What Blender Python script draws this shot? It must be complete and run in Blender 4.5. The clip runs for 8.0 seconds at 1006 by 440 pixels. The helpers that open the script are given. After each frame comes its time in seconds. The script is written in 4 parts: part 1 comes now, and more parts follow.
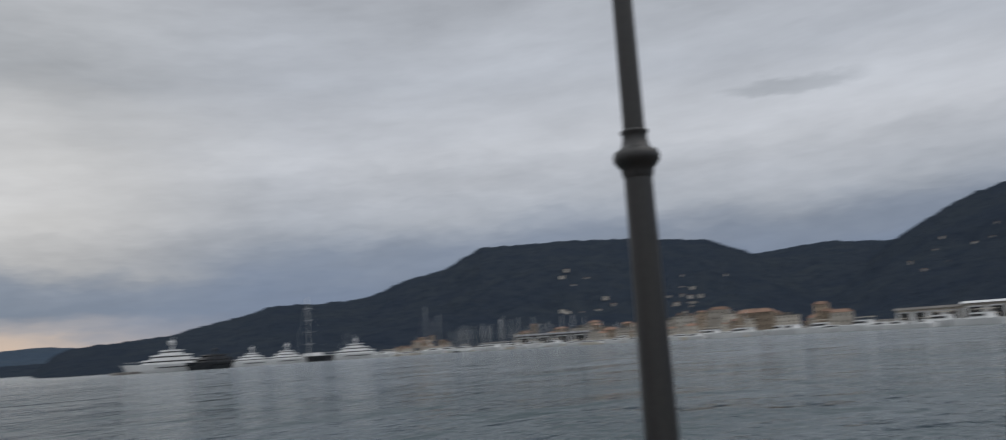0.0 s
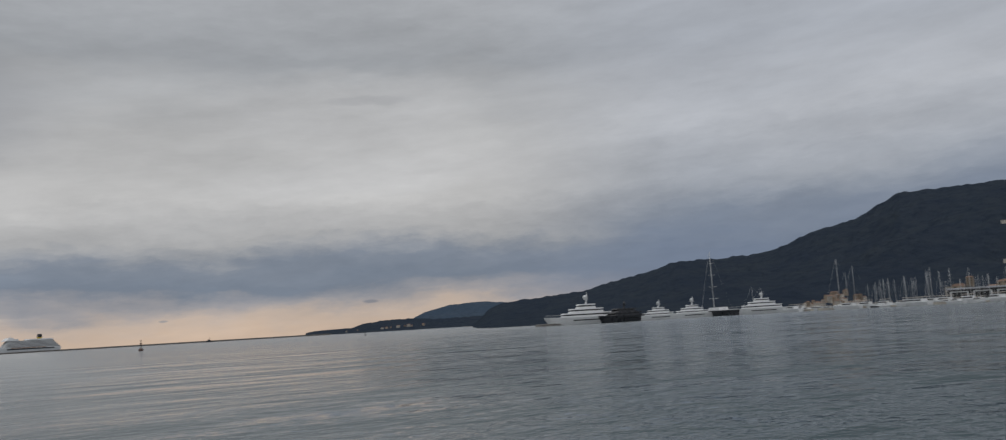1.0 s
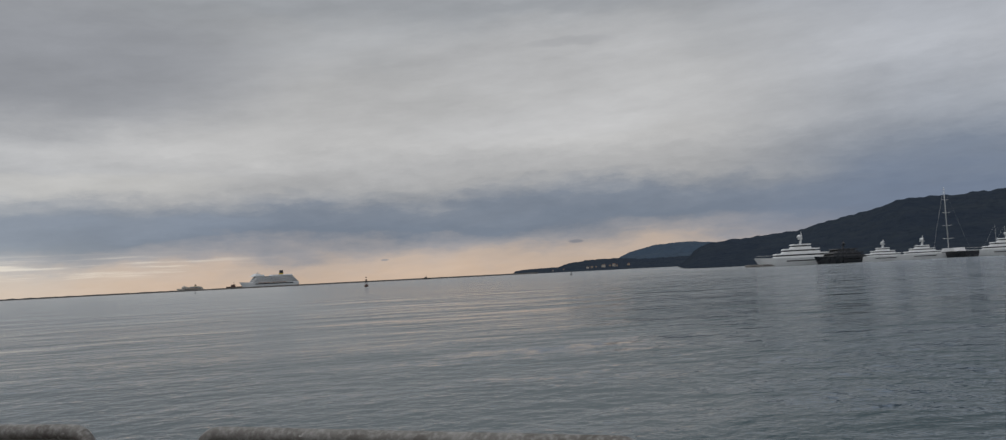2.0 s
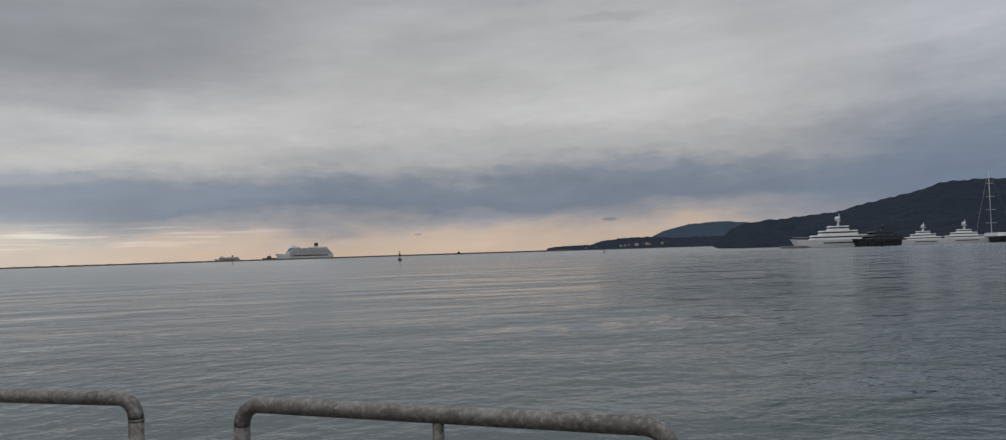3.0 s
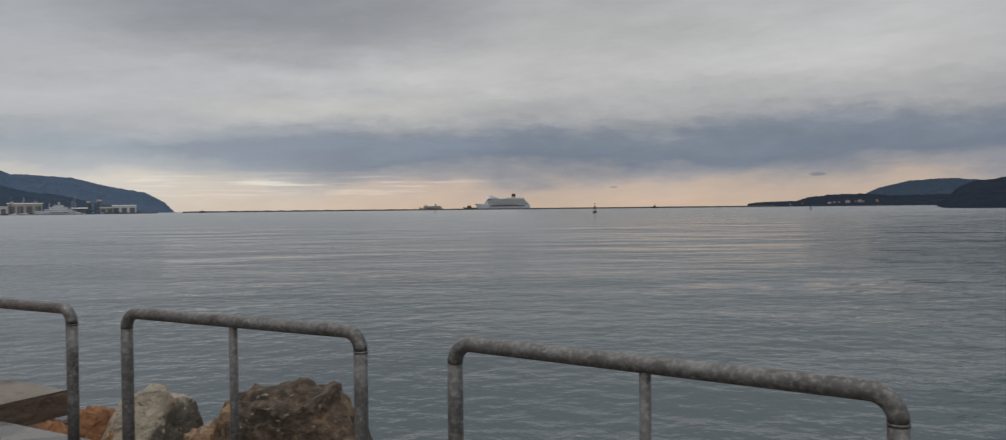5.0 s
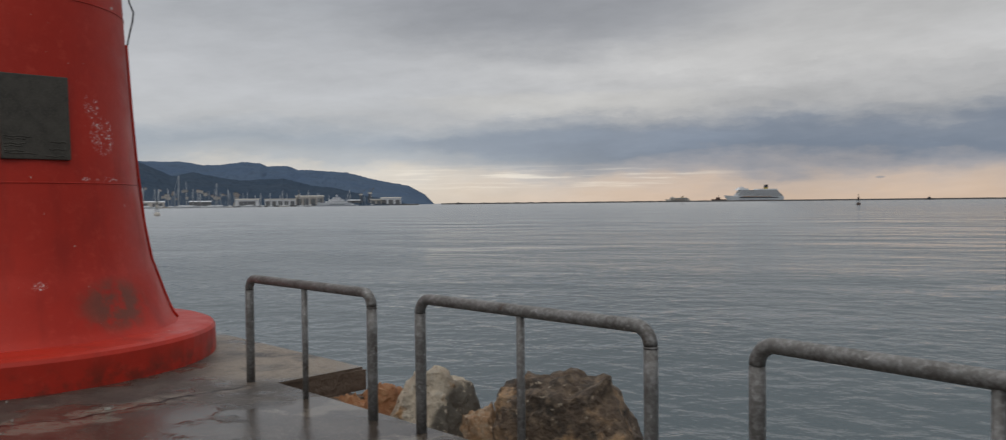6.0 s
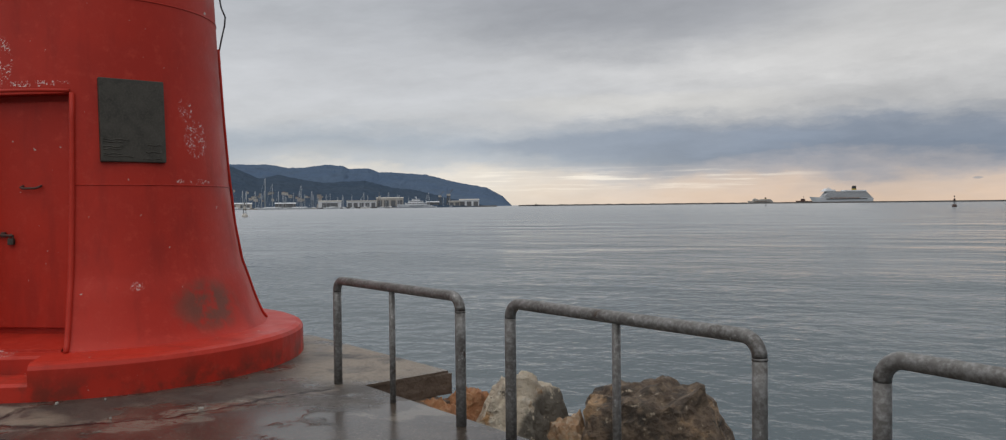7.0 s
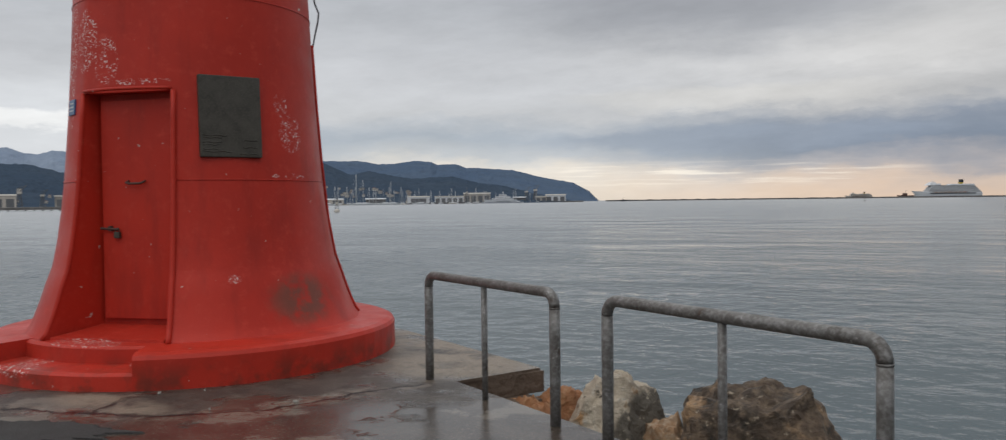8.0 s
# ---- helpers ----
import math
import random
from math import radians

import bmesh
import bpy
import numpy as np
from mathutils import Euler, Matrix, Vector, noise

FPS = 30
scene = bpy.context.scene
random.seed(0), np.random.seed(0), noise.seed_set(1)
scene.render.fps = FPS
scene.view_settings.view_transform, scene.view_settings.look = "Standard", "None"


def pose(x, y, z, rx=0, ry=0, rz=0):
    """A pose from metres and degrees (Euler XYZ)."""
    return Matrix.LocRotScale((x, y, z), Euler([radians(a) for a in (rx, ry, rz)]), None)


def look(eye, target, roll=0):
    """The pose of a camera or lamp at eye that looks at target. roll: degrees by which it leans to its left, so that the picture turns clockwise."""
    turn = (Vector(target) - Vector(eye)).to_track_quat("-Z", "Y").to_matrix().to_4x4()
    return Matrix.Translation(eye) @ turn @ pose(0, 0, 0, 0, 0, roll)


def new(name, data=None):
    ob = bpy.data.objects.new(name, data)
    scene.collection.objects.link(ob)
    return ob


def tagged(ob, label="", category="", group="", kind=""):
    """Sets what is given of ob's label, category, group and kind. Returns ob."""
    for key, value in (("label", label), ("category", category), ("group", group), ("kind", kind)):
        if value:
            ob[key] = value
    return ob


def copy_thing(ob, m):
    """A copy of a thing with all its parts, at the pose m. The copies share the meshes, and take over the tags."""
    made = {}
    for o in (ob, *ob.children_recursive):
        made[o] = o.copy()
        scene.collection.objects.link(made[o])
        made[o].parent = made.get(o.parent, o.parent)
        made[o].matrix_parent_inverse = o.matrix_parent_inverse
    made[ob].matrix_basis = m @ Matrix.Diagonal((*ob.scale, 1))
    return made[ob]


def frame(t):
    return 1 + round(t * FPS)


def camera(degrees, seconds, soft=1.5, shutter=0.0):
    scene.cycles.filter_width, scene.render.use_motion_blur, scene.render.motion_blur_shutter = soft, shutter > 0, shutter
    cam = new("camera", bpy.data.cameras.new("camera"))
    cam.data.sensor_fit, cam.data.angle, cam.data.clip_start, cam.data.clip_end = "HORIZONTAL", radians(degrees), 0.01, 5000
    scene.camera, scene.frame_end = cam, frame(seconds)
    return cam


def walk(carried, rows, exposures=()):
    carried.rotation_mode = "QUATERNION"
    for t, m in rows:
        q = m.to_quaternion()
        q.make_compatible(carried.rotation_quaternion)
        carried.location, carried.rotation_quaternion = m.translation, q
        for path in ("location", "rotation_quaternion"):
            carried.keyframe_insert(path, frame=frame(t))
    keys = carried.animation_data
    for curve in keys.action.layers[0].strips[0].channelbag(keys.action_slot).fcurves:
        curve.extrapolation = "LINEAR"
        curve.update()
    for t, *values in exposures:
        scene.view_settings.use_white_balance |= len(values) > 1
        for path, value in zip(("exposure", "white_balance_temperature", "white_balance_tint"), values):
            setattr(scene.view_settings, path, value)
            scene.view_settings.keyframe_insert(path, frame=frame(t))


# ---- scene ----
cam = camera(62.2, 8.0, soft=1.2, shutter=0.22)
PATH = [
    (0, (0.190, 0.520, 1.565), (1.8447, 1.6048, 1.8569), -3.8),
    (0.1, (0.190, 0.520, 1.565), (1.7262, 1.7681, 1.8520), -4.0),
    (0.3, (0.190, 0.520, 1.565), (1.5100, 1.9970, 1.8410), -4.4),
    (0.5, (0.190, 0.520, 1.565), (1.3646, 2.1185, 1.8199), -4.1),
    (1, (0.190, 0.520, 1.565), (1.1674, 2.2476, 1.8101), -3.4),
    (1.5, (0.190, 0.520, 1.565), (0.9532, 2.3575, 1.7681), -2.7),
    (2, (0.190, 0.520, 1.565), (0.7161, 2.4453, 1.6940), -2.9),
    (2.2, (0.190, 0.520, 1.565), (0.6961, 2.4512, 1.6850), -3.0),
    (3.3, (0.174, 0.426, 1.592), (0.6000, 2.3792, 1.6510), -1.4),
    (3.5, (0.178, 0.446, 1.588), (0.5851, 2.4035, 1.6380), -1.3),
    (4, (0.177, 0.417, 1.569), (0.4370, 2.3999, 1.5880), -1.1),
    (4.2, (0.170, 0.417, 1.568), (0.4030, 2.4033, 1.5790), -0.9),
    (5.3, (0.059, 0.498, 1.575), (-0.1019, 2.4911, 1.5360), -0.6),
    (5.5, (0.002, 0.528, 1.569), (-0.2670, 2.5093, 1.5250), -0.6),
    (6, (-0.135, 0.559, 1.573), (-0.7282, 2.4686, 1.5310), -0.6),
    (6.5, (-0.219, 0.612, 1.564), (-0.9380, 2.4779, 1.5270), -0.6),
    (7, (-0.282, 0.694, 1.575), (-1.0498, 2.5404, 1.5390), -0.6),
    (7.5, (-0.338, 0.783, 1.581), (-1.1440, 2.6131, 1.5480), -0.6),
    (8, (-0.408, 0.832, 1.562), (-1.3629, 2.5888, 1.5170), -0.7),
]
walk(cam, [(t, look(eye, target, roll)) for t, eye, target, roll in PATH],
     exposures=[(0, 0.22), (0.6, 0.1), (1.1, 0.0), (5.4, 0.0), (6.5, 0.22), (7.5, 0.32), (8.0, 0.34)])

# ---- world, sun ----
WATER = -1.3
world = bpy.data.worlds.new("overcast_sky")
scene.world = world
world.use_nodes = True
wt = world.node_tree
wt.nodes.clear()


def wnode(kind, **kw):
    n = wt.nodes.new(kind)
    for k, v in kw.items():
        if k == "operation":
            n.operation = v
        elif k == "blend_type":
            n.blend_type = v
        elif k == "data_type":
            n.data_type = v
    return n


def wmath(op, a, b=None, clamp=False):
    n = wnode("ShaderNodeMath", operation=op)
    n.use_clamp = clamp
    for i, v in enumerate((a, b)):
        if v is None:
            continue
        if isinstance(v, (int, float)):
            n.inputs[i].default_value = v
        else:
            wt.links.new(v, n.inputs[i])
    return n.outputs[0]


def wstep(v, lo, hi):
    n = wnode("ShaderNodeMapRange")
    n.interpolation_type = "SMOOTHSTEP"
    wt.links.new(v, n.inputs[0])
    n.inputs[1].default_value, n.inputs[2].default_value = lo, hi
    return n.outputs[0]


def wramp(v, lo, hi, stops):
    f = wmath("DIVIDE", wmath("SUBTRACT", v, lo), hi - lo, True)
    n = wnode("ShaderNodeValToRGB")
    wt.links.new(f, n.inputs[0])
    els = n.color_ramp.elements
    while len(els) < len(stops):
        els.new(0.5)
    for e, (at, col) in zip(els, stops):
        e.position = (at - lo) / (hi - lo)
        e.color = (*col, 1)
    return n.outputs[0]


def wmix(f, a, b, mode="MIX"):
    n = wnode("ShaderNodeMix", data_type="RGBA", blend_type=mode)
    if isinstance(f, (int, float)):
        n.inputs[0].default_value = f
    else:
        wt.links.new(f, n.inputs[0])
    for s, v in ((n.inputs[6], a), (n.inputs[7], b)):
        if isinstance(v, tuple):
            s.default_value = (*v, 1)
        else:
            wt.links.new(v, s)
    return n.outputs[2]


def wnoise(x, y, sx, sy, detail, seed, rough=0.55):
    c = wnode("ShaderNodeCombineXYZ")
    wt.links.new(wmath("MULTIPLY", x, sx), c.inputs[0])
    wt.links.new(wmath("MULTIPLY", y, sy), c.inputs[1])
    c.inputs[2].default_value = seed
    n = wnode("ShaderNodeTexNoise")
    n.inputs["Scale"].default_value = 1.0
    n.inputs["Detail"].default_value = detail
    n.inputs["Roughness"].default_value = rough
    wt.links.new(c.outputs[0], n.inputs["Vector"])
    return n.outputs[0]


coord = wnode("ShaderNodeTexCoord")
sep = wnode("ShaderNodeSeparateXYZ")
wt.links.new(coord.outputs["Generated"], sep.inputs[0])
az = wmath("MULTIPLY", wmath("ARCTAN2", sep.outputs[0], sep.outputs[1]), 57.2958)
el = wmath("MULTIPLY", wmath("ARCSINE", sep.outputs[2]), 57.2958)
soft_n = wnoise(az, el, 0.07, 0.22, 4, 3.1)
fine_n = wnoise(az, el, 0.20, 0.62, 7, 7.7, 0.62)
curl = wnoise(az, wmath("ADD", el, wmath("MULTIPLY", fine_n, 2.2)), 0.34, 1.25, 8, 19.4, 0.62)
streak = wnoise(az, wmath("SUBTRACT", el, wmath("MULTIPLY", az, 0.08)), 0.055, 0.24, 7, 11.3, 0.6)
elw = wmath("ADD", el, wmath("ADD", wmath("MULTIPLY", wmath("SUBTRACT", soft_n, 0.5), 3.4),
                             wmath("ADD", wmath("MULTIPLY", wmath("SUBTRACT", fine_n, 0.5), 2.2), wmath("MULTIPLY", wmath("SUBTRACT", curl, 0.5), 1.3))))
# the low clouds thin out towards the horizon
low = wmath("MINIMUM", elw, wmath("ADD", wmath("MULTIPLY", el, 1.3), 0.6))
mid_sky = wramp(low, -2, 60, [(-2, (.60, .45, .34)), (0, (.64, .49, .38)), (1.2, (.55, .45, .385)), (2.2, (.34, .33, .35)),
                              (3.4, (.175, .21, .27)), (4.9, (.21, .24, .295)), (6.3, (.41, .41, .415)), (9, (.55, .545, .54)),
                              (13, (.50, .50, .50)), (18, (.35, .365, .385)), (26, (.46, .475, .50)), (36, (.70, .715, .74)), (60, (.92, .94, .96))])
right_sky = wramp(low, -2, 60, [(-2, (.16, .20, .285)), (1, (.16, .20, .285)), (4, (.165, .205, .285)), (6.5, (.21, .245, .31)),
                                (9, (.37, .395, .44)), (13, (.50, .52, .56)), (18, (.41, .435, .48)), (26, (.36, .38, .415)), (36, (.32, .34, .37)), (60, (.50, .52, .55))])
left_sky = wramp(low, -2, 60, [(-2, (.64, .58, .50)), (0, (.66, .60, .52)), (1.6, (.66, .62, .56)), (2.6, (.46, .48, .50)), (4.2, (.37, .41, .46)),
                               (6, (.49, .50, .515)), (9, (.50, .51, .53)), (13, (.43, .445, .47)), (18, (.43, .445, .47)), (26, (.56, .575, .60)), (36, (.80, .82, .84)), (60, (1.0, 1.02, 1.04))])
col = wmix(wstep(az, 26, 44), mid_sky, right_sky)
col = wmix(wmath("SUBTRACT", 1.0, wstep(az, -30, -2)), col, left_sky)
col = wmix(wmath("MULTIPLY", wstep(wmath("MULTIPLY", az, -1), 44, 58), wmath("SUBTRACT", 1.0, wstep(el, 6, 9))), col, (.56, .575, .595))


def wisp(colour, at_az, at_el, wide, high, tone_, amount, lean=0.0, rag=3.0, core=0.15):
    """A small ragged cloud of its own."""
    da = wmath("DIVIDE", wmath("SUBTRACT", az, at_az), wide)
    de = wmath("SUBTRACT", wmath("SUBTRACT", el, at_el), wmath("MULTIPLY", da, lean * wide))
    de = wmath("DIVIDE", wmath("ADD", de, wmath("MULTIPLY", wmath("SUBTRACT", fine_n, 0.5), high * rag)), high)
    r2 = wmath("ADD", wmath("MULTIPLY", da, da), wmath("MULTIPLY", de, de))
    return wmix(wmath("MULTIPLY", wmath("SUBTRACT", 1.0, wstep(r2, core, 1.0)), amount), colour, tone_)


col = wisp(col, -58.5, 5.2, 5, 1.0, (.80, .80, .79), .7)
col = wisp(col, 20.2, 2.0, .65, .16, (.22, .23, .27), .8)
col = wisp(col, 7.1, 1.35, .35, .09, (.27, .28, .31), .7)
col = wisp(col, 20.5, 15.6, 3.6, .45, (.30, .31, .33), .75, .05)
col = wisp(col, 77, 15.5, 5.5, .8, (.30, .32, .35), .65)
# thin bright gaps under the cloud bank, over the open sea
slits = wnoise(az, wmath("ADD", el, wmath("MULTIPLY", fine_n, .35)), 0.14, 3.9, 6, 41.0, 0.55)
slits = wmath("MULTIPLY", wstep(slits, .47, .66), wmath("MULTIPLY", wstep(el, .7, 1.3), wmath("SUBTRACT", 1.0, wstep(el, 1.9, 2.7))))
slits = wmath("MULTIPLY", slits, wmath("MULTIPLY", wstep(az, -30, -20), wmath("SUBTRACT", 1.0, wstep(az, -9, 1))))
col = wmix(wmath("MULTIPLY", slits, .5), col, (.93, .86, .74))
col = wisp(col, -13, 4.0, 15, 1.0, (.25, .29, .36), .5, 0, 2.0)
col = wisp(col, -13, 6.7, 13, 1.0, (.60, .585, .555), .5, 0, 2.0, 0)
col = wisp(col, -14, 14, 18, 5.5, (.27, .28, .305), .85, 0, .5, 0)
col = wisp(col, 19, 14.5, 12, 3.4, (.56, .56, .565), .55, 0, .7, 0)
col = wisp(col, 21, 10.5, 15, 2.0, (.57, .57, .575), .55, .08, 1.0, 0)
tone = wmath("ADD", wmath("ADD", 0.60, wmath("MULTIPLY", streak, 0.64)), wmath("MULTIPLY", curl, 0.16))
tint = wnode("ShaderNodeCombineXYZ")
for k in range(3):
    wt.links.new(tone, tint.inputs[k])
col = wmix(1.0, col, tint.outputs[0], "MULTIPLY")
clear = wnode("ShaderNodeTexSky")
clear.sky_type, clear.sun_disc = "NISHITA", False
clear.sun_elevation, clear.sun_rotation = radians(57), radians(148)
clear_bg, cloud_bg, out = wnode("ShaderNodeBackground"), wnode("ShaderNodeBackground"), wnode("ShaderNodeOutputWorld")
clear_bg.inputs[1].default_value = 0.06
cloud_bg.inputs[1].default_value = 0.95
wt.links.new(clear.outputs[0], clear_bg.inputs[0])
wt.links.new(col, cloud_bg.inputs[0])
blend = wnode("ShaderNodeMixShader")
blend.inputs[0].default_value = 0.95
wt.links.new(clear_bg.outputs[0], blend.inputs[1])
wt.links.new(cloud_bg.outputs[0], blend.inputs[2])
wt.links.new(blend.outputs[0], out.inputs[0])

sun = new("sun", bpy.data.lights.new("sun", "SUN"))
sun.data.energy, sun.data.angle, sun.data.color = 0.5, radians(60), (1.0, 0.96, 0.92)
sun.matrix_world = look((14, -22, 40), (0, 0, 0))


# ---- materials ----
def material(name, base, rough=0.6, metal=0.0, second=None, scale=3.0, third=None, fine=25.0, bump=0.2, bump_scale=30.0,
             rough_var=0.15, spots=None, stretch=(1, 1, 1), spec=0.5, depth=0.02, piece=0.0):
    """Two scales of colour, spots with hard edges, and relief."""
    m = bpy.data.materials.new(name)
    m.use_nodes = True
    t = m.node_tree
    b = t.nodes["Principled BSDF"]
    tc = t.nodes.new("ShaderNodeTexCoord")
    mp = t.nodes.new("ShaderNodeMapping")
    mp.inputs["Scale"].default_value = stretch
    t.links.new(tc.outputs["Object"], mp.inputs[0])

    def noise_of(s, detail=6, rough_=0.6):
        n = t.nodes.new("ShaderNodeTexNoise")
        n.inputs["Scale"].default_value, n.inputs["Detail"].default_value, n.inputs["Roughness"].default_value = s, detail, rough_
        t.links.new(mp.outputs[0], n.inputs["Vector"])
        return n.outputs[0]

    def spread(v, lo, hi, a=0.0, z=1.0):
        r = t.nodes.new("ShaderNodeMapRange")
        r.inputs[1].default_value, r.inputs[2].default_value, r.inputs[3].default_value, r.inputs[4].default_value = lo, hi, a, z
        t.links.new(v, r.inputs[0])
        return r.outputs[0]

    def mixed(f, a, c):
        n = t.nodes.new("ShaderNodeMix")
        n.data_type = "RGBA"
        t.links.new(f, n.inputs[0])
        for s, v in ((n.inputs[6], a), (n.inputs[7], c)):
            if isinstance(v, tuple):
                s.default_value = (*v, 1)
            else:
                t.links.new(v, s)
        return n.outputs[2]

    coarse = noise_of(scale)
    grain = noise_of(fine)
    colour = mixed(spread(coarse, 0.35, 0.65), base, second or tuple(c * 0.8 for c in base))
    colour = mixed(spread(grain, 0.45, 0.75), colour, third or tuple(c * 0.85 for c in base))
    if spots:
        for at_scale, lo, hi, tone_ in spots:
            colour = mixed(spread(noise_of(at_scale, 8, 0.65), lo, hi), colour, tone_)
    if piece:
        info = t.nodes.new("ShaderNodeObjectInfo")
        hsv = t.nodes.new("ShaderNodeHueSaturation")
        t.links.new(spread(info.outputs["Random"], 0, 1, 1 - piece, 1 + piece), hsv.inputs["Value"])
        t.links.new(colour, hsv.inputs["Color"])
        colour = hsv.outputs[0]
    t.links.new(colour, b.inputs["Base Color"])
    t.links.new(spread(coarse, 0.3, 0.7, max(rough - rough_var, 0.02), min(rough + rough_var, 1)), b.inputs["Roughness"])
    b.inputs["Metallic"].default_value = metal
    b.inputs["Specular IOR Level"].default_value = spec
    if bump:
        bp = t.nodes.new("ShaderNodeBump")
        bp.inputs["Strength"].default_value, bp.inputs["Distance"].default_value = bump, depth
        t.links.new(noise_of(bump_scale, 8), bp.inputs["Height"])
        t.links.new(bp.outputs[0], b.inputs["Normal"])
    return m


SWELL = 0.070
CHOP = 0.010


def water_material():
    """Harbour water: ripples of six lengths, steeper where the wind ruffles the bay to the east."""
    m = bpy.data.materials.new("sea_water")
    m.use_nodes = True
    t = m.node_tree
    b = t.nodes["Principled BSDF"]
    b.inputs["Base Color"].default_value = (0.025, 0.050, 0.058, 1)
    b.inputs["IOR"].default_value = 1.55
    geo = t.nodes.new("ShaderNodeNewGeometry")
    place = geo.outputs["Position"]

    def two(op, a, c):
        n = t.nodes.new("ShaderNodeMath")
        n.operation = op
        for k_, v_ in enumerate((a, c)):
            if isinstance(v_, (int, float)):
                n.inputs[k_].default_value = v_
            else:
                t.links.new(v_, n.inputs[k_])
        return n.outputs[0]

    def span(v, lo, hi, v0, v1):
        n = t.nodes.new("ShaderNodeMapRange")
        t.links.new(v, n.inputs[0])
        for k_, v_ in enumerate((lo, hi, v0, v1)):
            n.inputs[k_ + 1].default_value = v_
        return n.outputs[0]

    def ripples(scale, detail, turn, stretch=0.85):
        mp = t.nodes.new("ShaderNodeMapping")
        mp.inputs["Scale"].default_value = (stretch, 1, 1)
        mp.inputs["Rotation"].default_value = (0, 0, radians(turn))
        t.links.new(place, mp.inputs[0])
        n = t.nodes.new("ShaderNodeTexNoise")
        n.inputs["Scale"].default_value, n.inputs["Detail"].default_value = scale, detail
        t.links.new(mp.outputs[0], n.inputs["Vector"])
        return n.outputs[0]

    far = t.nodes.new("ShaderNodeVectorMath")
    far.operation = "LENGTH"
    t.links.new(place, far.inputs[0])
    far = far.outputs["Value"]
    sep_ = t.nodes.new("ShaderNodeSeparateXYZ")
    t.links.new(place, sep_.inputs[0])
    # cat's-paws: patches where the breeze roughens the surface
    gusts = two("ADD", two("MULTIPLY", ripples(.035, 4, 15, .45), .6), two("MULTIPLY", ripples(.16, 4, -10, .45), .4))
    breeze = span(gusts, .38, .62, .6, 1.35)
    small = two("MULTIPLY", breeze, span(sep_.outputs[0], 5, 24, 1.0, 2.1))
    large = two("MULTIPLY", breeze, span(sep_.outputs[0], 2, 30, .5, 2.7))
    # the short ripples merge with distance
    small = two("MULTIPLY", small, span(far, 14, 110, 1.0, .22))
    large = two("MULTIPLY", large, span(far, 50, 420, 1.0, .30))
    heights = 0.0
    for scale, steep, turn, force in ((13, .13, 38, small), (5.6, .19, -27, small), (2.3, .14, 14, small), (.8, .10, -25, large), (.27, .08, 12, large), (.08, .055, -4, large)):
        heights = two("ADD", heights, two("MULTIPLY", two("MULTIPLY", ripples(scale, 2, turn), steep / scale), force))
    # from a low eye the waves show the faces that lean towards the shore
    swell = two("MULTIPLY", two("MAXIMUM", two("SUBTRACT", far, 8.0), 0.0), SWELL)
    heights = two("ADD", heights, swell)
    t.links.new(span(far, 8, 260, .05, .09), b.inputs["Roughness"])
    bp = t.nodes.new("ShaderNodeBump")
    bp.inputs["Strength"].default_value, bp.inputs["Distance"].default_value = 1.0, 1.0
    t.links.new(heights, bp.inputs["Height"])
    t.links.new(bp.outputs[0], b.inputs["Normal"])
    return m


SEA = water_material()


class Nodes:
    """Short-hand for a material's node tree."""

    def __init__(self, name):
        self.m = bpy.data.materials.new(name)
        self.m.use_nodes = True
        self.t = self.m.node_tree
        self.b = self.t.nodes["Principled BSDF"]
        self.co = self.t.nodes.new("ShaderNodeTexCoord").outputs["Object"]

    def link(self, v, socket):
        if isinstance(v, tuple):
            socket.default_value = (*v, 1)
        elif isinstance(v, (int, float)):
            socket.default_value = v
        else:
            self.t.links.new(v, socket)

    def math(self, op, a, b=0.0):
        n = self.t.nodes.new("ShaderNodeMath")
        n.operation = op
        self.link(a, n.inputs[0])
        self.link(b, n.inputs[1])
        return n.outputs[0]

    def noise(self, scale, detail=6, rough=0.6, stretch=(1, 1, 1)):
        mp = self.t.nodes.new("ShaderNodeMapping")
        mp.inputs["Scale"].default_value = stretch
        self.t.links.new(self.co, mp.inputs[0])
        n = self.t.nodes.new("ShaderNodeTexNoise")
        n.inputs["Scale"].default_value, n.inputs["Detail"].default_value, n.inputs["Roughness"].default_value = scale, detail, rough
        self.t.links.new(mp.outputs[0], n.inputs["Vector"])
        return n.outputs[0]

    def step(self, v, lo, hi, a=0.0, z=1.0):
        n = self.t.nodes.new("ShaderNodeMapRange")
        n.interpolation_type = "SMOOTHSTEP"
        self.link(v, n.inputs[0])
        for k, x in enumerate((lo, hi, a, z)):
            n.inputs[k + 1].default_value = x
        return n.outputs[0]

    def mix(self, f, a, b):
        n = self.t.nodes.new("ShaderNodeMix")
        n.data_type = "RGBA"
        self.link(f, n.inputs[0])
        self.link(a, n.inputs[6])
        self.link(b, n.inputs[7])
        return n.outputs[2]

    def bump(self, height, strength, distance):
        n = self.t.nodes.new("ShaderNodeBump")
        n.inputs["Strength"].default_value, n.inputs["Distance"].default_value = strength, distance
        self.link(height, n.inputs["Height"])
        self.t.links.new(n.outputs[0], self.b.inputs["Normal"])

    def spot(self, x, y, x0, y0, w, h):
        """1 inside a soft oval."""
        dx = self.math("DIVIDE", self.math("SUBTRACT", x, x0), w)
        dy = self.math("DIVIDE", self.math("SUBTRACT", y, y0), h)
        return self.step(self.math("ADD", self.math("MULTIPLY", dx, dx), self.math("MULTIPLY", dy, dy)), 1.0, 0.1)


